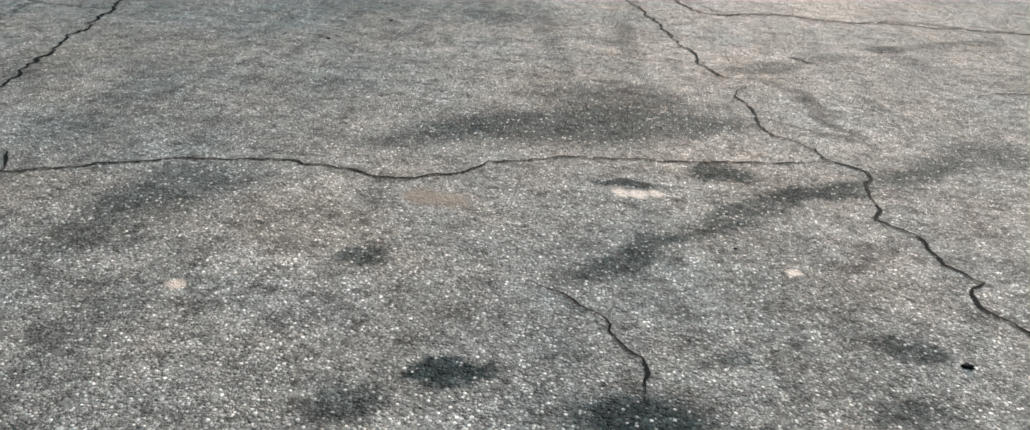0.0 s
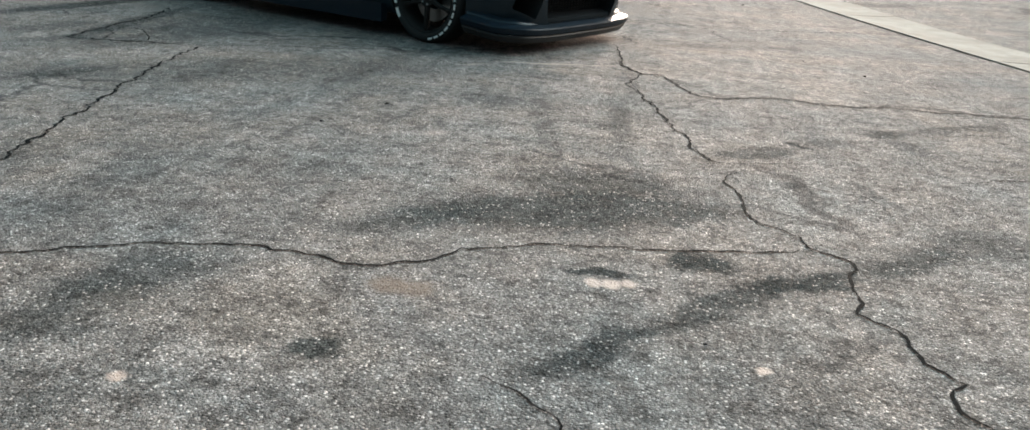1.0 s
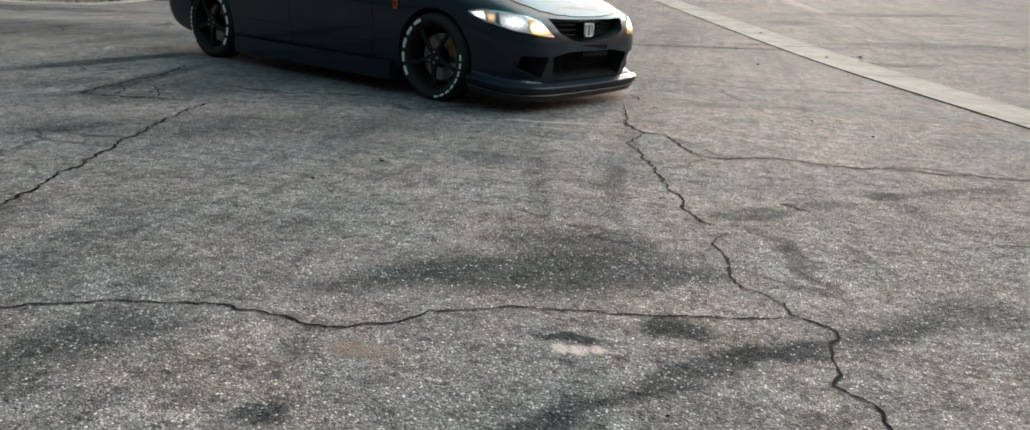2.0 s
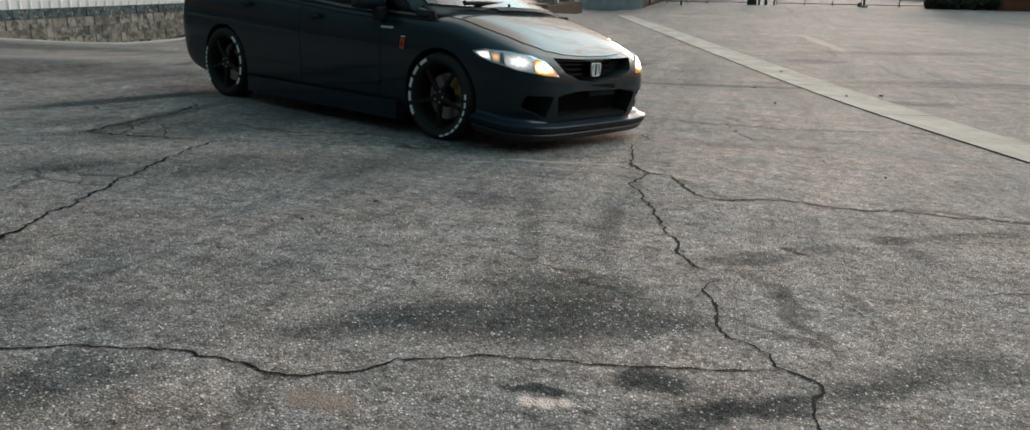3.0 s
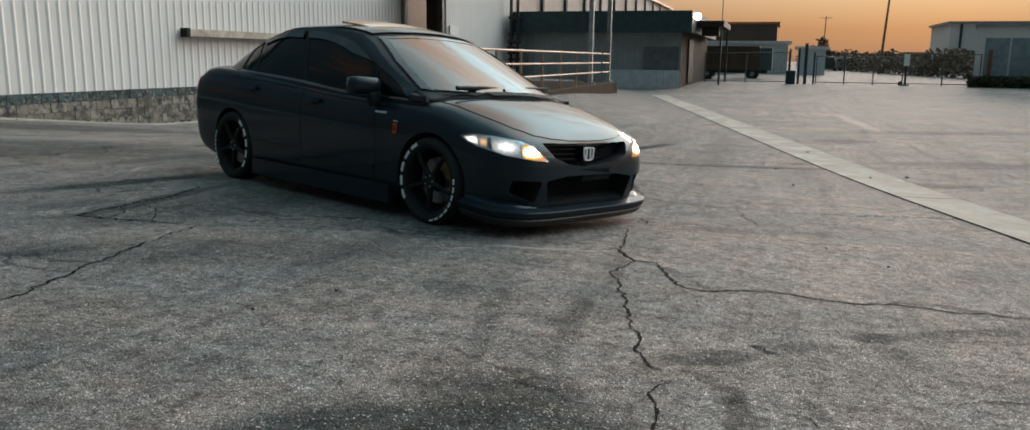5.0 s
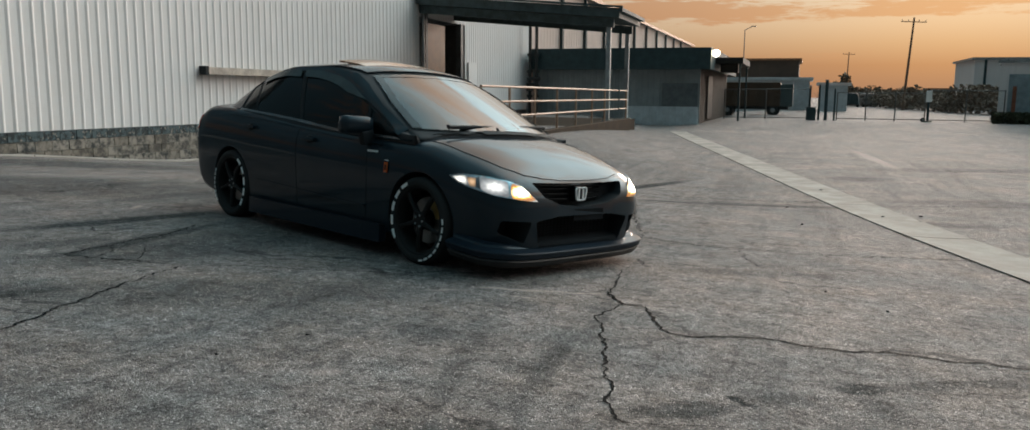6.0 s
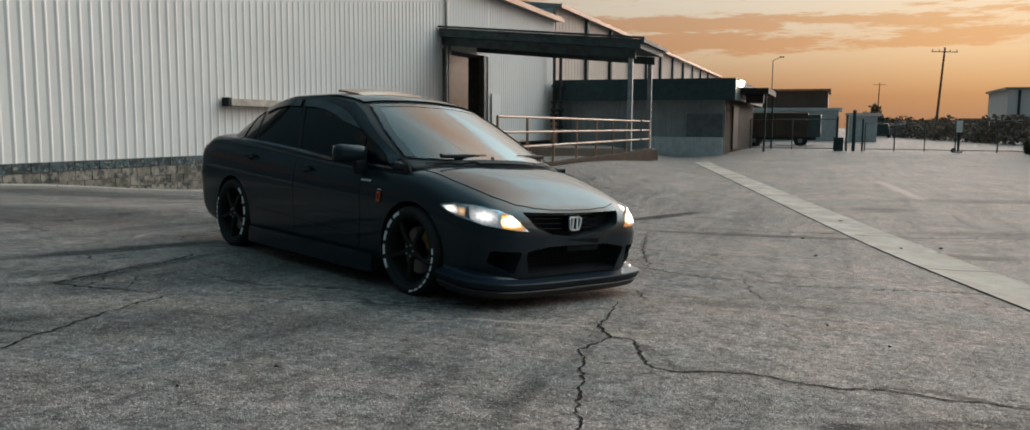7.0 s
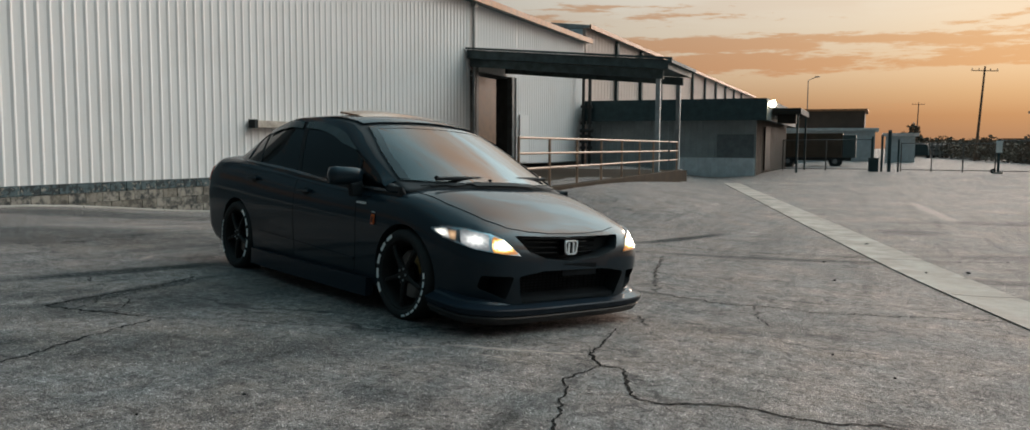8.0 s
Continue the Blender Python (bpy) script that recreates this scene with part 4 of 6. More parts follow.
    side("window_visor", [(-0.80, 1.122), (-1.09, 1.252), (-1.25, 1.296), (-1.41, 1.322), (-1.60, 1.346), (-1.83, 1.352), (-1.80, 1.292), (-1.60, 1.286), (-1.41, 1.262), (-1.25, 1.228), (-1.09, 1.178)], 0.020, 0.004, M_VISOR, "smoked plastic rain visor", 0.06)
    side("window_visor", [(-1.87, 1.292), (-1.90, 1.352), (-2.10, 1.352), (-2.30, 1.326), (-2.52, 1.266), (-2.50, 1.225), (-2.30, 1.276), (-2.10, 1.298)], 0.020, 0.004, M_VISOR, "smoked plastic rain visor", 0.06)
    side("shoulder_panel", [(-0.06, 0.80), (-0.10, 0.862), (-0.26, 0.866), (-1.07, 0.880), (-1.6, 0.922), (-2.0, 0.948), (-2.68, 0.982), (-3.10, 1.0), (-3.10, 0.84)], 0.003, 0.006, M_PAINT)
    # windscreen and rear glass
    screen = [(-0.730, 0.935), (-0.40, 0.935), (0.0, 0.93), (0.40, 0.935), (0.730, 0.935), (0.662, 1.13), (0.553, 1.318), (0.30, 1.345), (0.0, 1.352), (-0.30, 1.345), (-0.553, 1.318), (-0.662, 1.13)]
    patch("windscreen", [(-a, b) for a, b in screen][::-1], (-1, 0, 0), shell, 0.008, 0.004, M_SCREEN, car, "raked clear windscreen reflecting the sky", 0.06)
    for edge in ([(0.726, 0.940), (0.659, 1.13), (0.551, 1.314), (0.505, 1.316), (0.612, 1.13), (0.672, 0.940)], [(0.551, 1.314), (0.30, 1.341), (0.0, 1.348), (-0.30, 1.341), (-0.551, 1.314), (-0.54, 1.300), (-0.30, 1.322), (0.0, 1.328), (0.30, 1.322), (0.54, 1.300)]):
        patch("glass_border", edge[::-1], (-1, 0, 0), shell, 0.0125, 0.002, M_GLOSS, car, "black band round the windscreen edge", 0.06)
    patch("glass_border", [(-a, b) for a, b in ((0.726, 0.940), (0.659, 1.13), (0.551, 1.314), (0.525, 1.316), (0.634, 1.13), (0.700, 0.940))], (-1, 0, 0), shell, 0.0125, 0.002, M_GLOSS, car, "black band round the windscreen edge", 0.06)
    patch("rear_window", [(a * 0.9, 0.99 + (b - 0.93) * 0.78) for a, b in screen], (1, 0, 0), shell, 0.008, 0.004, M_TINT, car, "dark tinted rear glass", 0.08)
    # roof skin
    def top_panel(name, pts, tree, off, thick, mat, label="", step=0.06):
        bmp = bmesh.new()
        bmp.faces.new([bmp.verts.new((a, b, 0)) for a, b in pts])
        lo = [min(p[i] for p in pts) for i in (0, 1)]
        hi = [max(p[i] for p in pts) for i in (0, 1)]
        for i in (0, 1):
            n = int((hi[i] - lo[i]) / step)
            for j in range(1, n + 1):
                co, no = [0, 0, 0], [0, 0, 0]
                co[i], no[i] = lo[i] + (hi[i] - lo[i]) * j / (n + 1), 1
                bmesh.ops.bisect_plane(bmp, geom=bmp.verts[:] + bmp.edges[:] + bmp.faces[:], plane_co=co, plane_no=no)
        place = {}
        for v in bmp.verts:
            hit, nrm, _, _ = tree.ray_cast(Vector((v.co.x, v.co.y, 5)), Vector((0, 0, -1)))
            if hit is None:
                hit, nrm, _, _ = tree.find_nearest(Vector((v.co.x, v.co.y, 1)))
            place[v] = (hit, nrm if nrm.z > 0 else -nrm)
        rim = [e for e in bmp.edges if len(e.link_faces) == 1]
        for v, (hit, nrm) in place.items():
            v.co = hit + nrm * (off + thick)
        bmp.normal_update()
        for f in bmp.faces:
            if f.normal.z < 0:
                f.normal_flip()
        low = {v: bmp.verts.new(place[v][0] + place[v][1] * off) for v in {v for e in rim for v in e.verts}}
        for e in rim:
            a, b = e.verts
            bmp.faces.new((a, b, low[b], low[a]))
            e.smooth = False
        return part(name, bmp, mat, car, label, smooth=True, orient=False)
    roof = [(-0.955, 0.0), (-0.97, 0.3), (-1.055, 0.565), (-1.5, 0.588), (-1.9, 0.588), (-2.3, 0.58), (-2.33, 0.3), (-2.34, 0.0)]
    roof = [(a, b) for a, b in roof] + [(a, -b) for a, b in roof[-2:0:-1]]
    top_panel("roof", roof, shell, 0.004, 0.014, M_PAINT, "glossy dark navy roof skin")
    # tilted glass sunroof, bowed with the roof; warm sky reflection put into its colour
    rings = []
    for y in np.linspace(-0.45, 0.45, 15):
        sink = 0.036 * (y / 0.45) ** 2
        rings.append([(x, y, z - sink + h) for x, z, h in ((-1.10, 1.418, -0.010), (-1.10, 1.418, 0.004), (-1.35, 1.462, 0.006), (-1.62, 1.490, 0.004), (-1.62, 1.490, -0.010), (-1.35, 1.462, -0.010))])
    bm = loft(rings)
    part("sunroof", bm, M_PANEL, car, "glass sunroof panel tilted up at the back, warm sky reflection in its colour")
    # bonnet
    hood = [(0.772, 0.0), (0.764, 0.2), (0.735, 0.36), (0.672, 0.50), (0.54, 0.60), (0.25, 0.685), (-0.02, 0.715), (-0.10, 0.70), (0.0, 0.45), (0.05, 0.2), (0.06, 0.0)]
    hood = hood + [(a, -b) for a, b in hood[-2:0:-1]]
    top_panel("bonnet_gap", [((a - 0.32) * 1.005 + 0.32, b * 1.005) for a, b in hood], skin, 0.0005, 0.001, M_BLACK)
    top_panel("bonnet", hood, skin, 0.001, 0.0035, M_PAINT, "glossy dark navy bonnet", 0.05)
    # doors
    front_door = rounded([(-0.62, 0.862), (-0.60, 0.55), (-0.62, 0.25), (-1.56, 0.25), (-1.575, 0.905), (-1.0, 0.872)], 0.05)
    rear_door = rounded([(-1.585, 0.906), (-1.572, 0.25), (-2.20, 0.25), (-2.33, 0.45), (-2.47, 0.63), (-2.55, 0.78), (-2.56, 0.962), (-2.0, 0.932)], 0.05)
    for name, o in (("front_door", front_door), ("rear_door", rear_door)):
        side("door_gap", seam(o, 0.0022), 0.0002, 0.0006, M_GLOSS, tree=skin)
        side(name, o, 0.0005, 0.0018, M_PAINT, tree=skin)
    side("door_crease", [(-0.62, 0.335), (-0.62, 0.352), (-2.22, 0.402), (-2.22, 0.385)], 0.004, 0.010, M_PAINT, tree=skin)
    side("shoulder_line", [(-0.45, 0.806), (-0.45, 0.815), (-1.07, 0.846), (-1.6, 0.884), (-2.0, 0.912), (-2.75, 0.950), (-2.75, 0.940), (-2.0, 0.902), (-1.6, 0.874), (-1.07, 0.836)], 0.001, 0.008, M_PAINT, tree=skin)
    # door handles with dark cups
    for x, z in ((-1.385, 0.797), (-2.335, 0.848)):
        for s in (-1, 1):
            y = 0.872
            h = boxed("door_handle", (x - 0.09, s * y - 0.022, z - 0.014), (x + 0.09, s * y + 0.022, z + 0.014), M_PAINT, car, "", 0.01)
            cup = bmesh.new()
            bmesh.ops.create_uvsphere(cup, u_segments=16, v_segments=8, radius=1)
            bmesh.ops.transform(cup, matrix=Matrix.Translation((x, s * 0.862, z - 0.004)) @ Matrix.Diagonal((0.055, 0.012, 0.035, 1)), verts=cup.verts)
            part("handle_cup", cup, M_BLACK, h, smooth=True)
    # side mirrors
    for s in (-1, 1):
        bm = bmesh.new()
        box(bm, (-0.065, -0.125, -0.066), (0.065, 0.125, 0.066), pose(-0.665 - 0.02 * (s + 1), s * 0.935 - 0.015 * (s + 1), 0.944, 0, 0, s * 10), 0.052)
        mir = part("side_mirror", bm, M_PAINT, car, "dark navy wing mirror housing", smooth=True)
        box_bm = box(bmesh.new(), (-0.035, -0.055, -0.10), (0.035, 0.045, 0.0), pose(-0.615, s * 0.875, 0.905, s * -14, 0, 0), 0.018)
        part("mirror_foot", box_bm, M_BLACK, mir)
    # sills and lip
    for s in (-1, 1):
        path = [(-0.40, -0.835), (-0.6, -0.842), (-2.1, -0.842), (-2.30, -0.835)]
        path = [(x, y * -s) for x, y in path]
        prof = [(-0.05, 0.235), (0.010, 0.226), (0.018, 0.165), (0.010, 0.108), (-0.05, 0.10)]
        prof = prof if s > 0 else [(-o, z) for o, z in prof]
        sweep("side_skirt", path, [(-o, z) for o, z in prof], M_LIP, car, smooth=False)
    lip_plan = curve_points([(0.36, -0.85, 0.05), (0.50, -0.845, 0.035), (0.62, -0.80, 0.016), (0.705, -0.73, 0.012), (0.76, -0.60, 0.004), (0.80, -0.40, 0.0), (0.82, -0.2, 0.0), (0.825, 0.0, 0.0)], 26)
    lip_plan = lip_plan + [(x, -y, l) for x, y, l in lip_plan[-2::-1]]
    sweep("front_lip", lip_plan, [(-0.07, 0.234), (-0.016, 0.214), (-0.004, 0.200), (0.060, 0.181), (0.064, 0.172), (0.053, 0.138), (0.038, 0.130), (-0.06, 0.128)], M_LIP, car, "glossy front lip spoiler", smooth=False)
    sweep("lip_splitter", lip_plan, [(-0.08, 0.122), (0.040, 0.127), (0.044, 0.118), (0.014, 0.078), (-0.08, 0.074)], M_SPLIT, car, "dark grey lower splitter", smooth=False)
    # black cover added over the lip's shelf, standing in for the intake's shade
    cover_plan = [p for p in lip_plan if abs(p[1]) < 0.47]
    sweep("intake_floor", cover_plan, [(-0.10, 0.262), (-0.012, 0.234), (0.002, 0.212), (-0.02, 0.212), (-0.10, 0.24)], M_VOID, car, "added dull black cover that darkens the lower intake", smooth=False)
    # grille, emblem, plate
    for z, w in ((0.590, 0.43), (0.555, 0.40), (0.520, 0.31)):
        bars = [(0.745 - 0.17 * (y / 0.5) ** 2, y) for y in np.linspace(-w, w, 17)]
        sweep("grille_bar", bars, [(0.0, z - 0.008), (0.014, z - 0.005), (0.014, z + 0.005), (0.0, z + 0.008)], M_GLOSS, car, smooth=False)
    bars = [(0.772 - 0.15 * (y / 0.5) ** 2, y) for y in np.linspace(-0.47, 0.47, 21)]
    sweep("grille_trim", bars, [(-0.02, 0.612), (0.010, 0.612), (0.014, 0.626), (-0.02, 0.638)], M_GLOSS, car, "gloss black grille blade", smooth=False)
    boxed("badge_mount", (0.74, -0.055, 0.50), (0.799, 0.055, 0.612), M_GLOSS, car, "", 0.012)
    ring_out = rounded([(-0.064, 0.048), (0.064, 0.048), (0.050, -0.048), (-0.050, -0.048)], 0.026)
    ring_in = [(a * 0.84, b * 0.82) for a, b in ring_out]
    bm = bmesh.new()
    n = len(ring_out)
    loops = [[bm.verts.new((x, a, b + 0.557)) for a, b in o] for x, o in ((0.800, ring_out), (0.812, ring_out), (0.812, ring_in), (0.800, ring_in))]
    for l0, l1 in zip(loops, loops[1:]):
        for i in range(n):
            bm.faces.new((l0[i], l0[(i + 1) % n], l1[(i + 1) % n], l1[i]))
    badge = part("emblem", bm, M_BADGE, car, "plain chrome badge ring")
    for y in (-0.022, 0.022):
        boxed("badge_bar", (0.800, y - 0.006, 0.522), (0.810, y + 0.006, 0.592), M_BADGE, badge)
    plate = boxed("number_plate", (0.822, -0.10, 0.372), (0.834, 0.22, 0.455), M_VOID, car, "blank black plate holder", 0.003)
    bm = bmesh.new()
    for i in range(9):
        box(bm, (0.69, -0.44, 0.232 + i * 0.02), (0.70, 0.44, 0.236 + i * 0.02))
    for i in range(23):
        box(bm, (0.70, -0.44 + i * 0.04, 0.225), (0.704, -0.436 + i * 0.04, 0.41))
    part("intake_mesh", bm, M_VOID, car, "black mesh in the lower intake")
    # headlamps
    for s in (-1, 1):
        out = [(-0.385, 0.658), (-0.30, 0.674), (-0.15, 0.667), (0.0, 0.645), (0.10, 0.615), (0.215, 0.518), (0.10, 0.527), (-0.10, 0.552), (-0.28, 0.598), (-0.36, 0.635)]
        way = (-0.7071, 0.7071, 0) if s < 0 else (-0.7071, -0.7071, 0)
        # across axis is (-d.y, d.x): for the right lamp it points to -(x + y)
        k = -1 if s < 0 else 1
        def lamp_patch(name, pts, off, thick, mat, parent, label="", step=0.04):
            q = [(k * a, b) for a, b in pts]
            return patch(name, q if s > 0 else q[::-1], way, skin, off, thick, mat, parent, label, step)
        lamp = lamp_patch("headlamp", out, 0.001, 0.003, M_CHROME, car, "lit headlamp with clear lens")
        lamp_patch("lens", out, 0.012, 0.003, M_LENS, lamp)
        lamp_patch("indicator", [(-0.27, 0.655), (-0.215, 0.652), (-0.215, 0.598), (-0.25, 0.600)], 0.005, 0.003, M_PEACH, lamp, "pale orange indicator")
        lamp_patch("divider", [(-0.212, 0.654), (-0.192, 0.660), (-0.180, 0.584), (-0.212, 0.598)], 0.007, 0.004, M_TRIM, lamp, "grey lamp divider")
        lamp_patch("side_bulb", [(-0.365, 0.652), (-0.285, 0.665), (-0.27, 0.606), (-0.33, 0.628)], 0.005, 0.003, M_SIDEGLOW, lamp, "glowing white side lamp")
        lamp_patch("bulb", rounded([(-0.195, 0.662), (-0.005, 0.640), (0.0, 0.548), (-0.12, 0.560), (-0.185, 0.585)], 0.02), 0.006, 0.003, M_HEADGLOW, lamp, "glowing white main lamp")
        lamp_patch("amber_bulb", rounded([(0.02, 0.632), (0.10, 0.610), (0.20, 0.528), (0.11, 0.531), (0.02, 0.542)], 0.02), 0.006, 0.003, M_AMBERGLOW, lamp, "glowing amber lamp")
        tail = [(-0.10, 0.91), (0.04, 0.92), (0.06, 0.80), (0.02, 0.76), (-0.10, 0.79)]
        way2 = (0.7071, 0.7071, 0) if s < 0 else (0.7071, -0.7071, 0)
        mid = Vector((-3.42, s * 0.70))
        across2 = Vector((-way2[1], way2[0]))
        c0 = mid.dot(across2)
        patch("tail_lamp", [(c0 + a, b) for a, b in tail], way2, skin, 0.002, 0.006, M_RED, car, "red tail lamp")
    # wipers, cowl
    top_panel("cowl", [(-0.02, -0.62), (-0.11, -0.66), (-0.02, -0.35), (0.01, 0.0), (-0.02, 0.35), (-0.11, 0.66), (-0.02, 0.62), (0.035, 0.3), (0.055, 0.0), (0.035, -0.3)], shell, 0.010, 0.005, M_BLACK, "black wiper cowl", 0.08)
    for pts in ([(-0.02, -0.10, 0.955), (-0.10, 0.25, 0.985), (-0.20, 0.62, 0.99)], [(-0.06, -0.56, 0.965), (-0.07, -0.30, 0.975), (-0.06, 0.06, 0.975)]):
        bm = bmesh.new()
        for a, b in zip(pts, pts[1:]):
            tube(bm, a, b, 0.014, 6)
        w = part("wiper", bm, M_BLACK, car, "black windscreen wiper")
        bm = box(bmesh.new(), (-0.012, -0.006, 0), (0.012, 0.006, 0.02))
        bmesh.ops.transform(bm, matrix=Matrix.Translation(pts[0]), verts=bm.verts)
        part("wiper_pivot", bm, M_BLACK, w)
    # side marker and wing script
    patch("side_marker", [(0.338, 0.618), (0.378, 0.618), (0.378, 0.690), (0.338, 0.690)], (0, 1, 0), skin, 0.005, 0.006, M_AMBER, car, "small orange side marker", 0.03)
    patch("tag_slot", [(0.351, 0.634), (0.365, 0.634), (0.365, 0.672), (0.351, 0.672)], (0, 1, 0), skin, 0.012, 0.002, M_BLACK, car, "dark mark on the orange tag", 0.03)
    patch("tag_line", [(0.336, 0.700), (0.380, 0.702), (0.380, 0.708), (0.336, 0.706)], (0, 1, 0), skin, 0.006, 0.002, M_BADGE, car, "thin pale line above the tag", 0.03)
    for i in range(5):
        a = 0.475 + 0.027 * i
        patch("script_mark", [(a, 0.752), (a + 0.020, 0.751), (a + 0.018, 0.765), (a - 0.002, 0.766)], (0, 1, 0), skin, 0.0065, 0.002, M_WHITE, car, "small white script mark", 0.03)
    # blunt the nose: the middle drawn back, the corners brought forward
    for ob in car.children_recursive:
        co = np.empty(len(ob.data.vertices) * 3)
        ob.data.vertices.foreach_get("co", co)
        co = co.reshape(-1, 3)
        k = np.clip((co[:, 0] - 0.25) / 0.5, 0, 1)
        k = k * k * (3 - 2 * k)
        lift = np.clip((co[:, 2] - 0.22) / 0.14, 0, 1)
        co[:, 0] += 0.085 * np.clip((-2.95 - co[:, 0]) / 0.55, 0, 1)
        out = np.minimum((co[:, 1] / 0.7) ** 2, 1.25)
        low = np.clip((0.60 - co[:, 2]) / 0.12, 0, 1)
        co[:, 0] += k * ((0.02 + 0.035 * low) * lift * out - 0.055 * np.maximum(1 - out, 0))
        ob.data.vertices.foreach_set("co", co.ravel())
        ob.data.update()
    # wheels
    front = [(-82, 12, 8, True), (112, 218, 5, False)]
    rear = [(-42, 62, 5, False), (155, 222, 8, True)]
    for s in (-1, 1):
        wheel(car, 0.0, s, front)
        wheel(car, -2.70, s, rear)
    boxed("underbody", (-3.2, -0.70, 0.155), (0.5, 0.70, 0.24), M_BLACK, car, "dark underbody")
    return car


saloon()



# ---- warehouse and yard ----
def corrugated(name, a, b, z0, z1, mat, pitch=0.2664, rib=0.11, depth=0.020, parent=None, out=(1, 0), label=""):
    """A sheet wall from a to b with upright ribs standing out."""
    a, b = Vector(a), Vector(b)
    d = (b - a).normalized()
    o = Vector(out)
    length = (b - a).length
    pts = []
    n = int(length / pitch)
    for i in range(n):
        s = i * pitch
        pts += [(s, 0.0), (s + pitch - rib, 0.0), (s + pitch - rib * 0.58, depth), (s + pitch - rib * 0.42, depth)]
    pts.append((length, 0.0))
    bm = bmesh.new()
    lo = [bm.verts.new((*(a + d * s + o * k), z0)) for s, k in pts]
    hi = [bm.verts.new((*(a + d * s + o * k), z1)) for s, k in pts]
    for i in range(len(pts) - 1):
        bm.faces.new((lo[i], lo[i + 1], hi[i + 1], hi[i]))
    back = [bm.verts.new((*(p - o * 0.15), z)) for p in (a, b) for z in (z0, z1)]
    bm.faces.new((back[0], back[2], back[3], back[1]))
    bm.faces.new((lo[0], back[0], back[1], hi[0]))
    bm.faces.new((lo[-1], back[2], back[3], hi[-1]))
    return part(name, bm, mat, parent, label)


def warehouse():
    w = thing("warehouse", pose(0, 0, 0), "long white corrugated metal warehouse on a low block base", "warehouse", kind="")
    corrugated("wall", (0, 9.81), (0, 29.45), 0.435, 6.78, M_SHEET, parent=w)
    corrugated("wall", (0, 34.1), (0, 43.4), 0.435, 6.78, M_SHEET, parent=w)
    corrugated("wall", (0, 29.45), (0, 34.1), 4.2, 6.78, M_SHEET, parent=w)
    boxed("end_wall", (-24, 9.59, -0.5), (-0.02, 9.79, 6.6), M_SHEET, w)
    boxed("end_wall", (-24, 43.2, -0.5), (-0.16, 43.38, 6.6), M_SHEET, w)
    # roof sheet with fascia
    bm = loft([[(0.35, y, 6.80), (0.35, y, 6.98), (-12, y, 8.3), (-24, y, 6.98), (-24, y, 6.80)] for y in (9.4, 43.6)])
    part("roof", bm, M_STEEL, w, "low pitched metal roof")
    boxed("fascia", (0.352, 9.4, 6.76), (0.42, 43.6, 7.0), M_EDGE, w, "rusty brown eaves trim")
    # base of blocks in courses
    rng = random.Random(11)
    boxed("base", (-0.30, 9.8, -1.2), (-0.015, 29.4, 0.432), M_BLOCK, w, "stained grey block base")
    shapes = []
    for k in range(5):
        bm = box(bmesh.new(), (-0.05, 0.005, 0.004), (0.012 + 0.003 * k, 0.397, 0.197), None, 0.003)
        me = bpy.data.meshes.new("block")
        bm.to_mesh(me)
        bm.free()
        me.materials.append(M_BLOCKS)
        shapes.append(me)
    for row in range(5):
        z = 0.432 - 0.2 * (row + 1)
        for i in range(46):
            y = 9.8 + i * 0.40 + (0.2 if row % 2 else 0.0)
            ob = new("block", shapes[rng.randrange(5)])
            ob.parent = w
            if row == 0:
                ob.material_slots[0].link = "OBJECT"
                ob.material_slots[0].material = M_BLOCKTOP
            ob.matrix_basis = pose(0.0, y, z)
    # pale kerb along the foot
    for i in range(7):
        y = 9.5 + i * 2.0
        bm = loft([[(0.34, v, -1.0), (0.34, v, terrain(0.5, v) + 0.025), (0.36, v, terrain(0.5, v) + 0.04), (0.54, v, terrain(0.5, v) + 0.035), (0.56, v, terrain(0.5, v) + 0.02), (0.56, v, -1.0)] for v in (y + 0.012, y + 1.0, y + 1.988)])
        part("kerb_stone", bm, M_CONC, w, "pale concrete kerb stone")
    # downpipe
    tubed("downpipe", (0.10, 29.6, 0.4), (0.10, 29.6, 6.8), 0.06, M_STEEL, w)
    boxed("pipe_head", (0.04, 29.5, 6.62), (0.22, 29.72, 6.8), M_STEEL, w)
    # dock opening, the shade inside it put into the dark wall colours
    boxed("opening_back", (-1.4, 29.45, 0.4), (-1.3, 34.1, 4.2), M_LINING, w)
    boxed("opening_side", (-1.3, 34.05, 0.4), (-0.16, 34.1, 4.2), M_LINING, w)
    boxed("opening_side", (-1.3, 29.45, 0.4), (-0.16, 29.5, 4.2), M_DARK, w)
    boxed("brown_panel", (-0.10, 30.15, 0.4), (-0.04, 32.0, 4.0), M_DOORB, w, "brown painted dock door")
    boxed("jamb", (-0.14, 33.4, 0.4), (0.10, 33.62, 4.2), M_POST, w)
    boxed("white_door", (0.03, 34.3, 0.5), (0.10, 35.3, 2.6), M_SHEET, w, "plain white metal door")
    boxed("jamb", (0.0, 29.75, 0.4), (0.14, 29.95, 4.6), M_POST, w)
    # beam fixed to the sheet
    boxed("fixed_beam", (0.05, 16.9, 1.66), (0.24, 22.5, 1.84), M_PIPE, w, "pale rusty beam fixed to the wall", 0.01)
    boxed("beam_cap", (0.045, 16.78, 1.64), (0.25, 16.9, 1.86), M_BLACK, w)
    return w


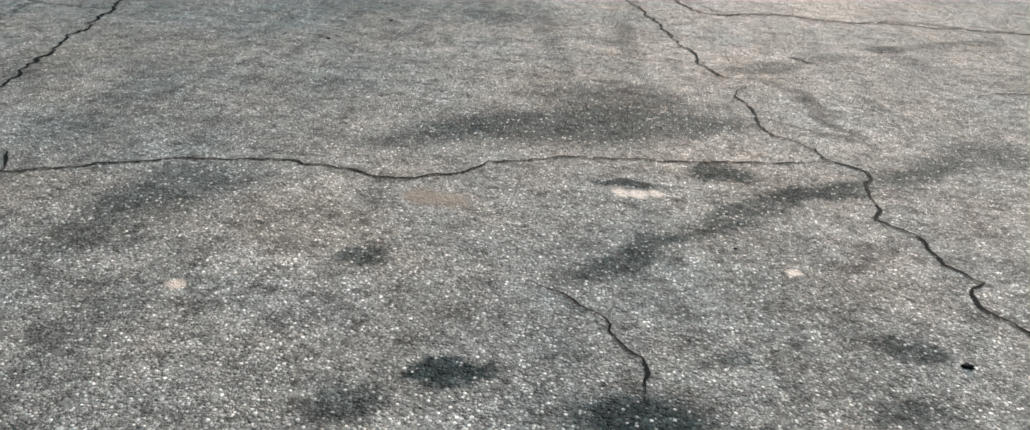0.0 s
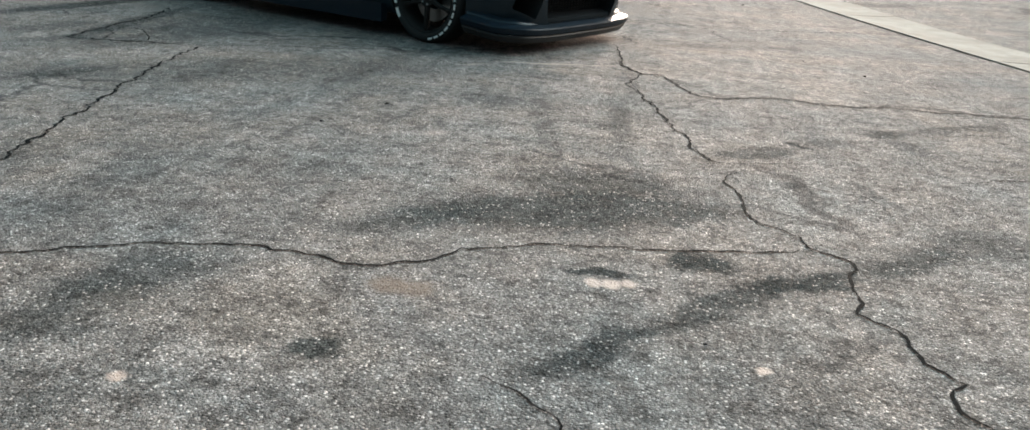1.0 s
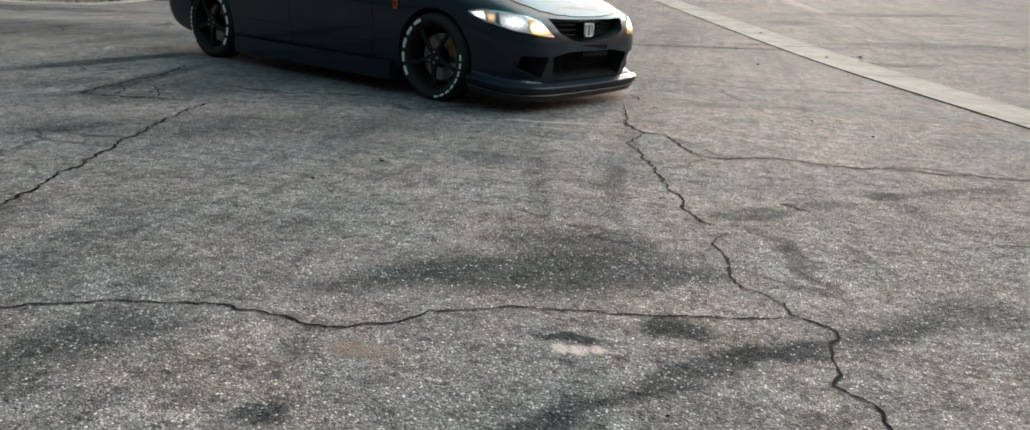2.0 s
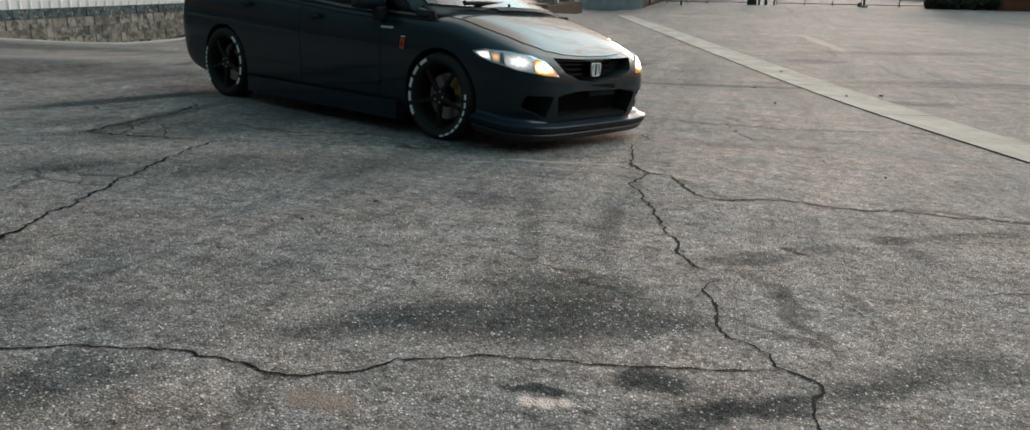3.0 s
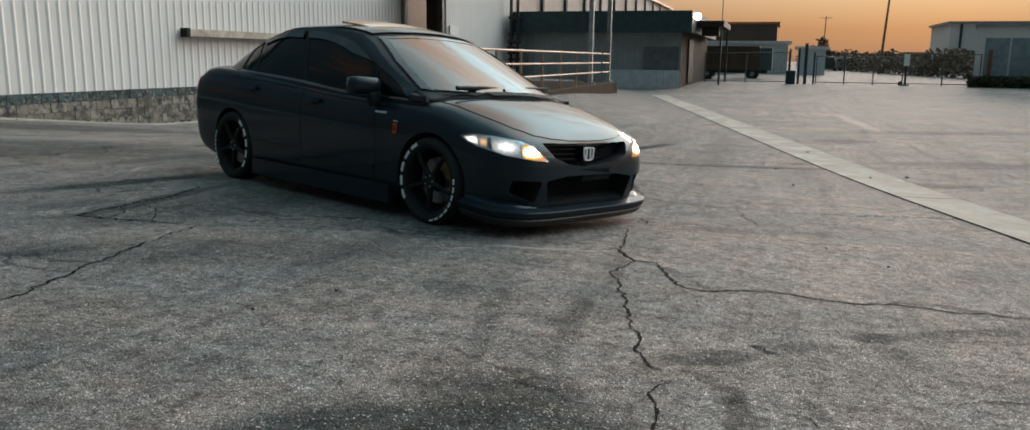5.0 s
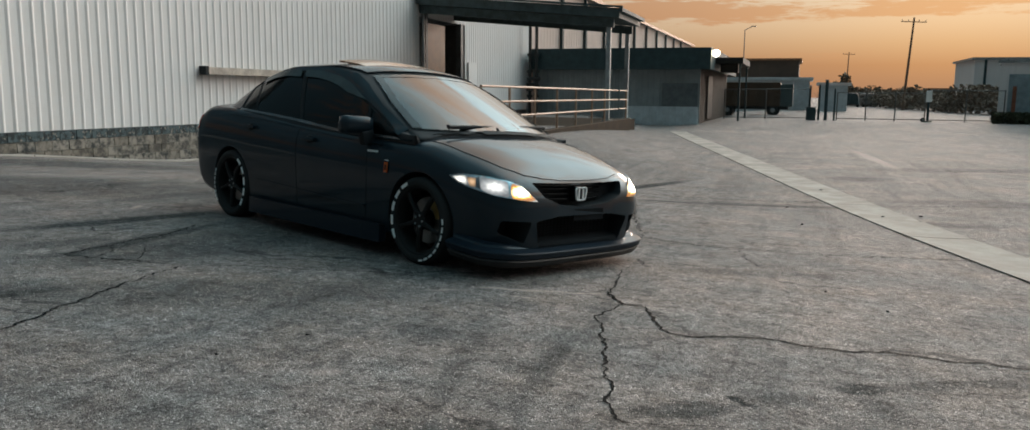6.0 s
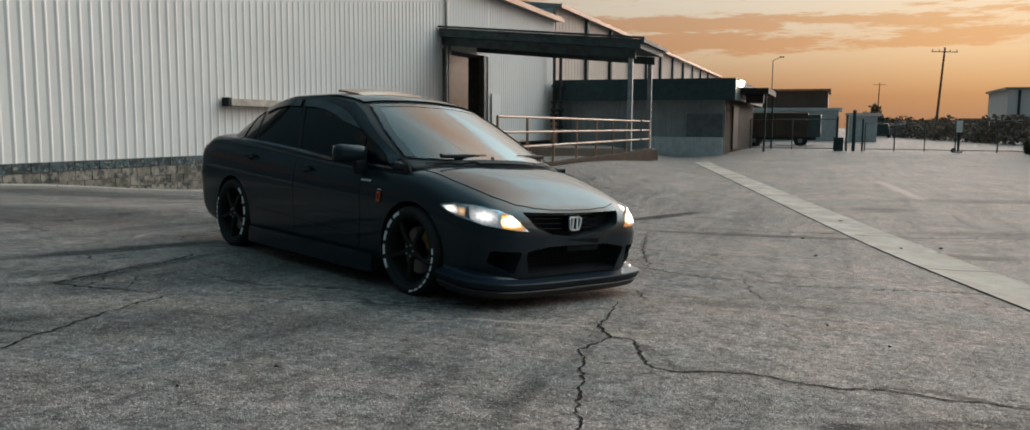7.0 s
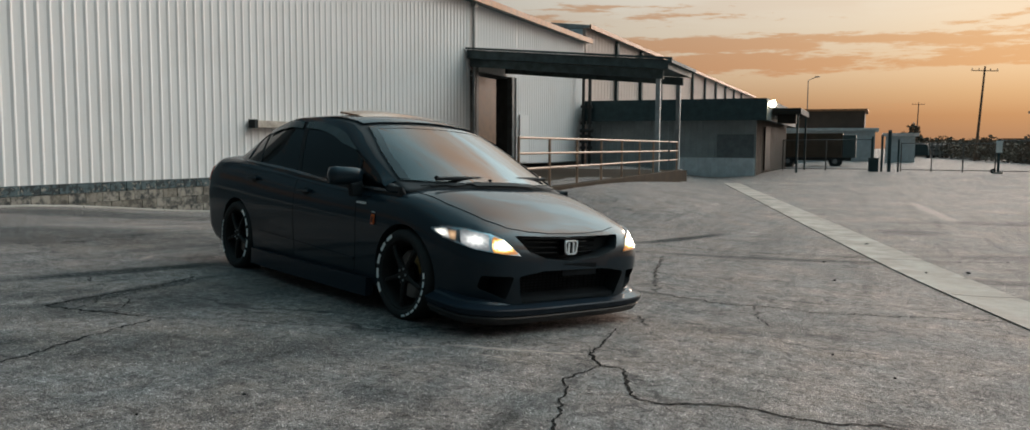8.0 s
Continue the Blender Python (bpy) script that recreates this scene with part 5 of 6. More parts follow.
def far_hall():
    h = thing("rear_hall", pose(0, 0, 0), "taller pale pink metal hall behind the warehouse", "warehouse")
    corrugated("wall", (0.0, 43.6), (0.0, 112), -0.5, 7.62, M_SHEET2, pitch=0.6, rib=0.10, parent=h)
    boxed("end_wall", (-26, 43.45, 0), (-0.16, 43.6, 7.6), M_PALEBLUE, h)
    bm = loft([[(0.3, y, 7.62), (0.3, y, 7.75), (-13, y, 9.2), (-26, y, 7.75), (-26, y, 7.62)] for y in (43.4, 112.3)])
    part("roof", bm, M_STEEL, h)
    boxed("fascia", (0.302, 43.4, 7.55), (0.38, 112.3, 7.78), M_EDGE, h, "brown eaves trim")
    for i in range(10):
        y = 49.1 + i * 5.75
        boxed("pilaster", (0.035, y, -0.4), (0.20, y + 0.35, 7.55), M_DARKGREEN, h)


def canopy():
    c = thing("canopy", pose(0, 0, 0), "dark green metal dock canopy on two steel posts", "canopy")
    bm = loft([[(0.04, y, 4.60), (0.04, y, 4.92), (7.90, y, 4.26), (7.90, y, 3.94)] for y in (29.1, 33.2)])
    part("roof", bm, M_CANOPY, c, "sloping dark metal canopy roof")
    bm = loft([[(0.04, y, 4.30), (0.04, y, 4.60), (7.65, y, 3.92), (7.65, y, 3.62)] for y in (29.4, 29.55)])
    part("beam", bm, M_CANOPY, c)
    bm = loft([[(0.04, y, 4.30), (0.04, y, 4.60), (7.65, y, 3.92), (7.65, y, 3.62)] for y in (32.75, 32.9)])
    part("beam", bm, M_CANOPY, c)
    bm = loft([[(0.04, y, 4.93), (0.04, y, 5.0), (8.05, y, 4.33), (8.05, y, 4.26)] for y in (28.98, 29.1)])
    part("gutter", bm, M_CANOPY, c)
    boxed("gutter", (7.90, 28.98, 4.14), (8.05, 33.3, 4.26), M_CANOPY, c)
    for y in (29.45, 32.8):
        boxed("post", (7.38, y, 0.30), (7.54, y + 0.16, 3.66), M_POSTPALE, c, "pale grey steel post", 0.01)
        boxed("post_foot", (7.30, y - 0.1, 0.28), (7.66, y + 0.26, 0.34), M_STEEL, c)


def ramp():
    r = thing("loading_ramp", pose(0, 0, 0), "low concrete loading ramp with stained kerb", "ramp", kind="structure")
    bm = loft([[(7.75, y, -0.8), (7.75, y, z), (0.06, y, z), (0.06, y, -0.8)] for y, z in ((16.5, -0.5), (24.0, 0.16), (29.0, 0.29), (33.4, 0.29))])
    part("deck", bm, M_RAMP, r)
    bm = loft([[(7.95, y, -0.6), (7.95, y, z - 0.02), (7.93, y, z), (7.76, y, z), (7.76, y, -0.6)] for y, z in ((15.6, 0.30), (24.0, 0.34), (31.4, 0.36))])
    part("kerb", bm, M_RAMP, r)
    rail = thing("railing", pose(0, 0, 0), "weathered three-bar pipe railing along the ramp", "railing")
    for z in (1.40, 1.07, 0.74):
        tubed("rail", (7.85, 15.9, z), (7.85, 29.45, z), 0.028, M_RAIL, rail, n=8)
        tubed("rail", (7.85, 29.75, z), (7.85, 31.1, z), 0.028, M_RAIL, rail, n=8)
    for y in (15.9, 17.7, 19.6, 21.6, 23.6, 25.6, 27.4, 31.0):
        tubed("post", (7.85, y, 0.28), (7.85, y, 1.40), 0.032, M_RAIL, rail, n=8)


def standpipe():
    p = thing("standpipe", pose(0.42, 42.1, 0), "dark pair of pipes with valves beside the shed", "pipe")
    for x in (0.0, 0.36):
        tubed("pipe", (x, 0, -0.3), (x, 0, 5.6), 0.085, M_PIPEDARK, p)
        for z in (1.15, 2.45, 3.3):
            tubed("flange", (x, 0, z - 0.07), (x, 0, z + 0.07), 0.15, M_PIPEDARK, p)
    tubed("cross_pipe", (-0.15, -0.02, 2.05), (0.55, -0.02, 2.05), 0.10, M_PIPEDARK, p)
    boxed("valve_box", (-0.14, -0.22, 1.4), (0.30, 0.0, 1.85), M_PIPEDARK, p, "", 0.03)
    tubed("hand_wheel", (0.46, -0.12, 1.62), (0.46, -0.18, 1.62), 0.16, M_PIPEDARK, p)


def shed():
    s = thing("low_shed", pose(0, 0, 0), "low grey shed with a deep dark green fascia", "shed")
    corrugated("wall", (0.3, 43.0), (9.2, 43.0), -0.5, 3.0, M_SHEDWALL, pitch=0.3, parent=s, out=(0, -1))
    # side wall: brown sheet with the unlit side's shade put into its colour
    corrugated("wall", (9.2, 43.02), (9.2, 58.5), -0.5, 3.0, M_BROWNSHEET, pitch=0.6, parent=s, out=(1, 0))
    boxed("fascia", (0.3, 42.35, 2.55), (9.75, 42.5, 3.62), M_DARKGREEN, s, "deep dark green fascia band")
    boxed("fascia", (9.6, 42.5, 2.55), (9.75, 59, 3.62), M_DARKGREEN, s)
    boxed("roof", (0.3, 42.5, 3.40), (9.6, 59, 3.58), M_DARKGREEN, s)
    corrugated("lower_sheet", (5.4, 42.90), (9.16, 42.90), -0.5, 0.68, M_PALEBLUE, pitch=0.34, parent=s, out=(0, -1), label="pale ribbed sheet along the foot of the wall")
    door = boxed("wide_door", (7.30, 42.88, 0.70), (9.12, 42.96, 1.86), M_DOORGREY, s, "dull grey roller door")
    for i in range(7):
        boxed("slat", (7.32, 42.865, 0.72 + i * 0.163), (9.10, 42.88, 0.865 + i * 0.163), M_DOORGREY, door)
    boxed("side_door", (9.24, 46, 0), (9.30, 48.2, 2.3), M_DARK, s)
    boxed("awning", (9.76, 44.6, 2.92), (11.15, 50.5, 3.22), M_DARK, s, "dark lean-to roof on the shed's side", 0.02)
    boxed("awning_unit", (10.0, 44.9, 2.45), (10.9, 45.9, 2.915), M_DARK, s, "dark unit hung under the lean-to", 0.04)
    for y in (44.8, 50.2):
        boxed("awning_post", (10.95, y, -0.4), (11.05, y + 0.1, 2.91), M_DARKGREEN, s)
    lamp = thing("flood_light", pose(9.95, 42.9, 3.35), "bright flood light fixed at the shed's corner", "lamp")
    bm = bmesh.new()
    box(bm, (-0.18, -0.05, -0.13), (0.18, 0.12, 0.13), None, 0.03)
    part("housing", bm, M_STEEL, lamp)
    tubed("lamp_face", (0, -0.075, 0), (0, -0.052, 0), 0.17, M_FLOOD, lamp, "glowing round lamp face", n=20)
    boxed("bracket", (-0.25, 0.0, -0.03), (0.0, 0.06, 0.03), M_STEEL, lamp)


def fence_run(name, a, b, height, label, step=2.4):
    f = thing(name, pose(0, 0, 0), label, "fence")
    a, b = Vector(a), Vector(b)
    n = max(1, round((b - a).length / step))
    z0 = terrain(*a)
    for i in range(n + 1):
        p = a.lerp(b, i / n)
        tubed("post", (p.x, p.y, terrain(*p) - 0.1), (p.x, p.y, terrain(*p) + height), 0.032, M_FENCE, f, n=8)
    for z in (0.12, height - 0.04):
        tubed("rail", (a.x, a.y, terrain(*a) + z), (b.x, b.y, terrain(*b) + z), 0.022, M_FENCE, f, n=6)
    # woven wire
    bm = bmesh.new()
    d = (b - a)
    long = d.length
    d = d / long
    cell, r = 0.16, 0.0022
    k = int(long / cell)
    for i in range(-int(height / cell), k):
        for sgn in (1, -1):
            s0 = i * cell
            pa, pb = (s0, 0.12), (s0 + height, height)
            if sgn < 0:
                pa, pb = (s0 + height, 0.12), (s0, height)
            ends = []
            for s, z in (pa, pb):
                ends.append([s, z])
            for e, o in ((0, 1), (1, 0)):
                s, z = ends[e]
                s2, z2 = ends[o]
                if s < 0:
                    t = (0 - s) / (s2 - s)
                    ends[e] = [0, z + (z2 - z) * t]
                if s > long:
                    t = (long - s) / (s2 - s)
                    ends[e] = [long, z + (z2 - z) * t]
            (s, z), (s2, z2) = ends
            if abs(s - s2) < 0.02:
                continue
            p, q = a + d * s, a + d * s2
            side = Vector((-d.y, d.x)) * r
            zz0, zz1 = z0 + z, z0 + z2
            vs = [bm.verts.new((*(p + side), zz0)), bm.verts.new((*(p - side), zz0)), bm.verts.new((*(q - side), zz1)), bm.verts.new((*(q + side), zz1))]
            bm.faces.new(vs)
            vs = [bm.verts.new((*p, zz0 - r)), bm.verts.new((*p, zz0 + r)), bm.verts.new((*q, zz1 + r)), bm.verts.new((*q, zz1 - r))]
            bm.faces.new(vs)
    part("wire_mesh", bm, M_STEEL, f, "grey woven wire")
    return f


def tree(x, y, height, spread, rng, label):
    t = thing("tree", pose(x, y, terrain(x, y)), label, "tree", group="far trees")
    bm = bmesh.new()
    tube(bm, (0, 0, 0), (0, 0, height * 0.5), 0.16, 7, 0.08)
    for i in range(5):
        a = i * 1.3 + rng.random()
        tube(bm, (0, 0, height * (0.3 + 0.04 * i)), (math.cos(a) * spread * 0.6, math.sin(a) * spread * 0.6, height * (0.6 + 0.06 * i)), 0.06, 5, 0.02)
    part("trunk", bm, M_BARK, t)
    bm = bmesh.new()
    for i in range(700):
        a, r = rng.random() * 6.283, math.sqrt(rng.random()) * spread
        z = height * (0.35 + 0.65 * rng.random() ** 0.8 * (1 - 0.55 * (r / spread) ** 2))
        if noise.noise(Vector((math.cos(a) * r, math.sin(a) * r, z)) * 0.8 + Vector((x, y, 0))) < -0.12:
            continue
        s = 0.10 + 0.14 * rng.random()
        c = Vector((math.cos(a) * r, math.sin(a) * r, z))
        u, v = Vector((rng.gauss(0, 1), rng.gauss(0, 1), rng.gauss(0, 1))).normalized(), Vector((rng.gauss(0, 1), rng.gauss(0, 1), rng.gauss(0, 1))).normalized()
        bm.faces.new([bm.verts.new(c + p * s) for p in (u, v, -u, -v)])
    part("crown", bm, M_LEAF, t)
    return t


def utility_pole(x, y, height, lean, arms=1):
    p = thing("utility_pole", pose(x, y, terrain(x, y), 0, lean, 0), "tall wooden utility pole with a cross arm", "pole", group="utility poles")
    tubed("pole", (0, 0, -0.3), (0, 0, height), 0.15, M_BARK, p, n=8, r2=0.085)
    for i in range(arms):
        boxed("cross_arm", (-1.2, -0.045, height - 0.48 - i), (1.2, 0.045, height - 0.40 - i), M_BARK, p)
        for k in (-1.1, -0.5, 0.5, 1.1):
            tubed("insulator", (k, 0, height - 0.38 - i), (k, 0, height - 0.2 - i), 0.04, M_STEEL, p, n=6)


M_BLOCKS, gg = material("block_faces")
_pos = gg.add("ShaderNodeTexCoord").outputs["Object"]
_rand = gg.add("ShaderNodeObjectInfo").outputs["Random"]
_n = gg.noise(gg.vmath("ADD", _pos, gg.add("ShaderNodeCombineXYZ", X=gg.math("MULTIPLY", _rand, 30.0), Y=_rand).outputs[0]), 5.0, 6.0, 0.65)
_c = gg.mix(gg.range(_n, 0.38, 0.62), (0.035, 0.037, 0.036, 1), (0.29, 0.255, 0.215, 1))
_c = gg.mix(gg.math("MULTIPLY", gg.range(_rand, 0.4, 1.0), 0.45), _c, (0.13, 0.105, 0.08, 1))
finish(gg, gg.add("ShaderNodeBsdfPrincipled", Base_Color=_c, Roughness=0.9, Normal=bump(gg, gg.noise(_pos, 40.0), 0.5, 0.004)))
M_POST = plain("dull_painted_steel", (0.13, 0.135, 0.135), rough=0.65, grain=16, vary=0.3)
M_POSTPALE = plain("pale_grey_steel_paint", (0.30, 0.33, 0.34), rough=0.6, grain=16, vary=0.3)
M_DOORGREY = plain("dull_grey_door", (0.12, 0.14, 0.145), rough=0.6, grain=8, vary=0.25)
M_FENCE = plain("dull_fence_steel", (0.12, 0.115, 0.11), rough=0.6, grain=16, vary=0.3)
M_LINING = plain("shaded_grey_lining", (0.085, 0.078, 0.07), rough=0.8, grain=10, vary=0.35)
M_CANOPY = plain("weathered_green_metal", (0.066, 0.092, 0.096), rough=0.7, grain=9, vary=0.35, spec=0.2)
M_PIPEDARK = plain("dark_pipe_iron", (0.03, 0.032, 0.032), rough=0.6, grain=25, vary=0.3)
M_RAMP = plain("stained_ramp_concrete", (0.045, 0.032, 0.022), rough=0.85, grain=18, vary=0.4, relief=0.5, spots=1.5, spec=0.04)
M_TRAILER = plain("brown_trailer_paint", (0.085, 0.052, 0.032), rough=0.6, grain=8, vary=0.3, spots=1.0)
M_GREENEND = plain("dull_green_paint", (0.06, 0.085, 0.085), rough=0.6, grain=8, vary=0.3, spots=1.0)
M_FARBROWN = plain("far_brown_wall", (0.10, 0.075, 0.06), rough=0.8, grain=2, vary=0.25, spots=0.4)
M_SHEDWALL = plain("grey_shed_sheet", (0.25, 0.285, 0.29), rough=0.7, grain=8, vary=0.2, spots=0.8)
M_BLOCKTOP, gg = material("flaking_grey_blue_paint")
_pos = gg.add("ShaderNodeTexCoord").outputs["Object"]
_rand = gg.add("ShaderNodeObjectInfo").outputs["Random"]
_at = gg.vmath("ADD", _pos, gg.add("ShaderNodeCombineXYZ", X=gg.math("MULTIPLY", _rand, 40.0), Z=_rand).outputs[0])
_c = gg.mix(gg.range(gg.noise(_at, 7.0, 6.0, 0.7), 0.44, 0.54), (0.070, 0.098, 0.105, 1), (0.025, 0.032, 0.034, 1))
_c = gg.mix(gg.math("MULTIPLY", gg.range(gg.noise(_at, 12.0, 5.0, 0.7), 0.57, 0.64), 0.85), _c, (0.30, 0.26, 0.215, 1))
finish(gg, gg.add("ShaderNodeBsdfPrincipled", Base_Color=_c, Roughness=0.9, Normal=bump(gg, gg.noise(_pos, 30.0), 0.5, 0.004)))
# brown, darkened to carry the shade of the shed's side
M_BROWNSHEET = plain("shaded_brown_sheet", (0.045, 0.032, 0.023), rough=0.85, grain=8, vary=0.3, spots=1.0)

warehouse()
far_hall()
standpipe()
canopy()
ramp()
shed()
fence_run("wire_fence", (9.9, 49.4), (14.5, 48.6), 1.75, "grey chain-link fence beyond the yard")
fence_run("wire_gate", (15.95, 48.5), (20.3, 48.5), 1.55, "grey chain-link sliding gate, closed", 1.5)
fence_run("wire_fence", (20.45, 48.5), (24.0, 48.6), 1.7, "grey chain-link fence beyond the yard", 1.8)
for x, h, r in ((14.55, 1.85, 0.05), (15.02, 1.9, 0.06), (15.38, 2.15, 0.09), (15.82, 1.7, 0.05)):
    gp = thing("gate_post", pose(x, 48.45, terrain(x, 48.45)), "dark steel gate post", "post", group="gate posts")
    tubed("post", (0, 0, -0.1), (0, 0, h), r, M_DARKGREEN, gp)
    tubed("cap", (0, 0, h), (0, 0, h + 0.05), r + 0.012, M_STEEL, gp)
mb = thing("gate_motor", pose(14.62, 48.2, terrain(14.62, 48.2)), "dark gate motor box by the posts", "box")
boxed("housing", (-0.25, -0.2, -0.05), (0.25, 0.2, 0.68), M_DARKGREEN, mb, "", 0.04)
boxed("lid", (-0.27, -0.22, 0.68), (0.27, 0.22, 0.73), M_DARKGREEN, mb, "", 0.01)
gw = thing("gate_roller", pose(20.2, 48.3, terrain(20.2, 48.3)), "small dark gate roller on the ground", "roller")
tubed("tyre", (0, -0.05, 0.12), (0, 0.05, 0.12), 0.12, M_RUBBER, gw, n=16)
tubed("hub", (0, -0.06, 0.12), (0, 0.06, 0.12), 0.05, M_STEEL, gw, n=12)
sg = thing("sign_board", pose(20.42, 48.25, terrain(20.42, 48.25)), "small blank white sign on the gate post", "sign")
boxed("board", (-0.14, -0.03, 1.05), (0.14, 0.0, 1.65), M_WHITE, sg, "", 0.01)
tubed("post", (0, 0.05, -0.1), (0, 0.05, 1.75), 0.06, M_DARKGREEN, sg)
boxed("foot", (-0.2, -0.15, -0.05), (0.2, 0.25, 0.08), M_CONC, sg)
utility_pole(24.0, 95.0, 9.4, 2.9, 1)
utility_pole(22.6, 190.0, 10.6, 1, 1)
lp = thing("street_lamp", pose(5.45, 130.0, 0), "tall thin street lamp with a curved arm", "lamp")
tubed("pole", (0, 0, -0.3), (0, 0, 11.0), 0.10, M_STEEL, lp, n=8, r2=0.06)
tubed("arm", (0, 0, 11.0), (1.1, 0, 11.5), 0.05, M_STEEL, lp, n=6)
boxed("lamp_head", (0.9, -0.12, 11.42), (1.6, 0.12, 11.58), M_STEEL, lp, "", 0.03)
# things beyond the fence
tr = thing("box_trailer", pose(9.0, 62.0, terrain(9, 62)), "brown box trailer standing beyond the fence", "trailer")
boxed("box", (-1.5, -1.0, 0.72), (3.65, 1.4, 2.38), M_TRAILER, tr, "brown ribbed box", 0.03)
for i in range(14):
    boxed("rib", (-1.4 + i * 0.37, -1.03, 0.75), (-1.34 + i * 0.37, -1.0, 2.35), M_TRAILER, tr)
boxed("end_panel", (3.67, -1.0, 0.70), (4.5, 1.3, 2.25), M_GREENEND, tr, "dull green end unit", 0.04)
for x in (-0.9, 0.1, 3.2):
    for y in (-0.85, 1.2):
        w = tubed("wheel", (x, y - 0.12, 0.45), (x, y + 0.12, 0.45), 0.42, M_RUBBER, tr, n=20)
        tubed("hub", (x, y - 0.14, 0.45), (x, y + 0.14, 0.45), 0.16, M_STEEL, w, n=12)
boxed("chassis", (-1.4, -0.9, 0.5), (4.2, 1.2, 0.72), M_DARK, tr)
boxed("skirt", (-1.4, -0.95, 0.05), (0.4, 1.1, 0.5), M_DARK, tr)


def hall(name, lo, hi, mat, roof_mat, label, windows=0, ribs=0):
    cx, cy = (lo[0] + hi[0]) / 2, (lo[1] + hi[1]) / 2
    h = thing(name, pose(cx, cy, terrain(cx, cy)), label, "building", group="far buildings")
    dx, dy = (hi[0] - lo[0]) / 2, (hi[1] - lo[1]) / 2
    boxed("wall", (-dx, -dy, -0.3), (dx, dy, hi[2]), mat, h)
    boxed("roof", (-dx - 0.3, -dy - 0.3, hi[2]), (dx + 0.3, dy + 0.3, hi[2] + 0.25), roof_mat, h)
    for i in range(windows):
        x = -dx + (i + 0.5) * 2 * dx / windows
        w = boxed("window", (x - 0.5, -dy - 0.04, hi[2] * 0.45), (x + 0.5, -dy + 0.02, hi[2] * 0.75), M_DARK, h)
        boxed("sill", (x - 0.55, -dy - 0.09, hi[2] * 0.42), (x + 0.55, -dy - 0.04, hi[2] * 0.45), M_CONC, w)
    for i in range(ribs):
        x = -dx + (i + 0.5) * 2 * dx / ribs
        boxed("rib", (x - 0.12, -dy - 0.10, 0), (x + 0.12, -dy - 0.002, hi[2]), M_DARKGREEN, h)
    return h


hall("far_store", (-2.0, 84.0, 0), (14.7, 92.0, 3.1), M_PALEBLUE, M_PALEBLUE, "pale blue flat store beyond the fence", 0)
hall("far_block", (0.0, 110.0, 0), (13.5, 122.0, 6.0), M_FARBROWN, M_EDGE, "dull brown block beyond the store", 0)
hall("far_cabin", (15.6, 80.0, 0), (17.9, 84.0, 2.3), M_PALEBLUE, M_SHEET, "small white cabin far beyond the fence", 0)
hall("far_row", (21.0, 158.0, 0), (34.0, 164.0, 2.4), M_FAR, M_EDGE, "low row of dull roofs in the distance", 5)
hall("far_row", (36.0, 170.0, 0), (56.0, 176.0, 2.8), M_FAR, M_EDGE, "low row of dull roofs in the distance", 6)
hall("far_shed", (31.2, 100.0, 0), (58.0, 112.0, 5.3), M_SHEET, M_STEEL, "long pale ribbed hall in the distance", 0, 13)
rng = random.Random(8)
for i, (x, y) in enumerate(((20.2, 118), (22.3, 121), (24.6, 119), (27.0, 122), (29.2, 120), (25.6, 132), (31.5, 134))):
    van = thing("parked_van", pose(x, y, terrain(x, y), 0, 0, 80 + 20 * rng.random()), ("pale" if i % 3 == 1 else "dark grey") + " van parked far off in a yard", "van", group="far parked vans")
    mat = M_FAR if i % 3 == 1 else M_DARKGREEN
    bm = loft([[(a, b, c) for b, c in ((-0.9, 0.35), (-0.9, 1.0), (-0.75, h), (0.75, h), (0.9, 1.0), (0.9, 0.35))] for a, h in ((-2.2, 1.75), (0.9, 1.8), (1.5, 1.15), (2.2, 1.0))])
    part("body", bm, mat, van)
    for a in (-1.4, 1.4):
        for b in (-0.8, 0.8):
            tubed("wheel", (a, b - 0.1, 0.33), (a, b + 0.1, 0.33), 0.33, M_RUBBER, van, n=14)
    boxed("window", (-1.9, -0.86, 1.1), (0.6, 0.86, 1.5), M_DARK, van)

gate_house = thing("gate_house", pose(23.80, 49.2, terrain(23.80, 49.2), 0, 0, -12), "small white cabin with grey-blue doors by the gate", "cabin")
boxed("wall", (0, 0, -0.2), (7.5, 5, 3.1), M_SHEET, gate_house)
boxed("roof", (-0.12, -0.12, 3.1), (7.62, 5.12, 3.24), M_STEEL, gate_house)
for x in (0.42, 1.62):
    d = boxed("door", (x, -0.05, 0.3), (x + 1.1, 0.02, 2.52), M_BLUE, gate_house, "grey-blue metal door")
    boxed("handle", (x + 0.92, -0.1, 1.3), (x + 1.02, -0.05, 1.35), M_STEEL, d)
    for z in (0.5, 1.4, 2.2):
        boxed("hinge", (x + 0.01, -0.07, z), (x + 0.05, -0.05, z + 0.12), M_STEEL, d)
boxed("red_panel", (0.62, -0.09, 0.3), (0.80, -0.052, 1.9), M_BRICK, gate_house, "narrow red-brown panel")
boxed("brick_front", (3.1, -1.2, -0.2), (7.5, -0.02, 1.55), M_BRICK, gate_house, "red-brown brick front")


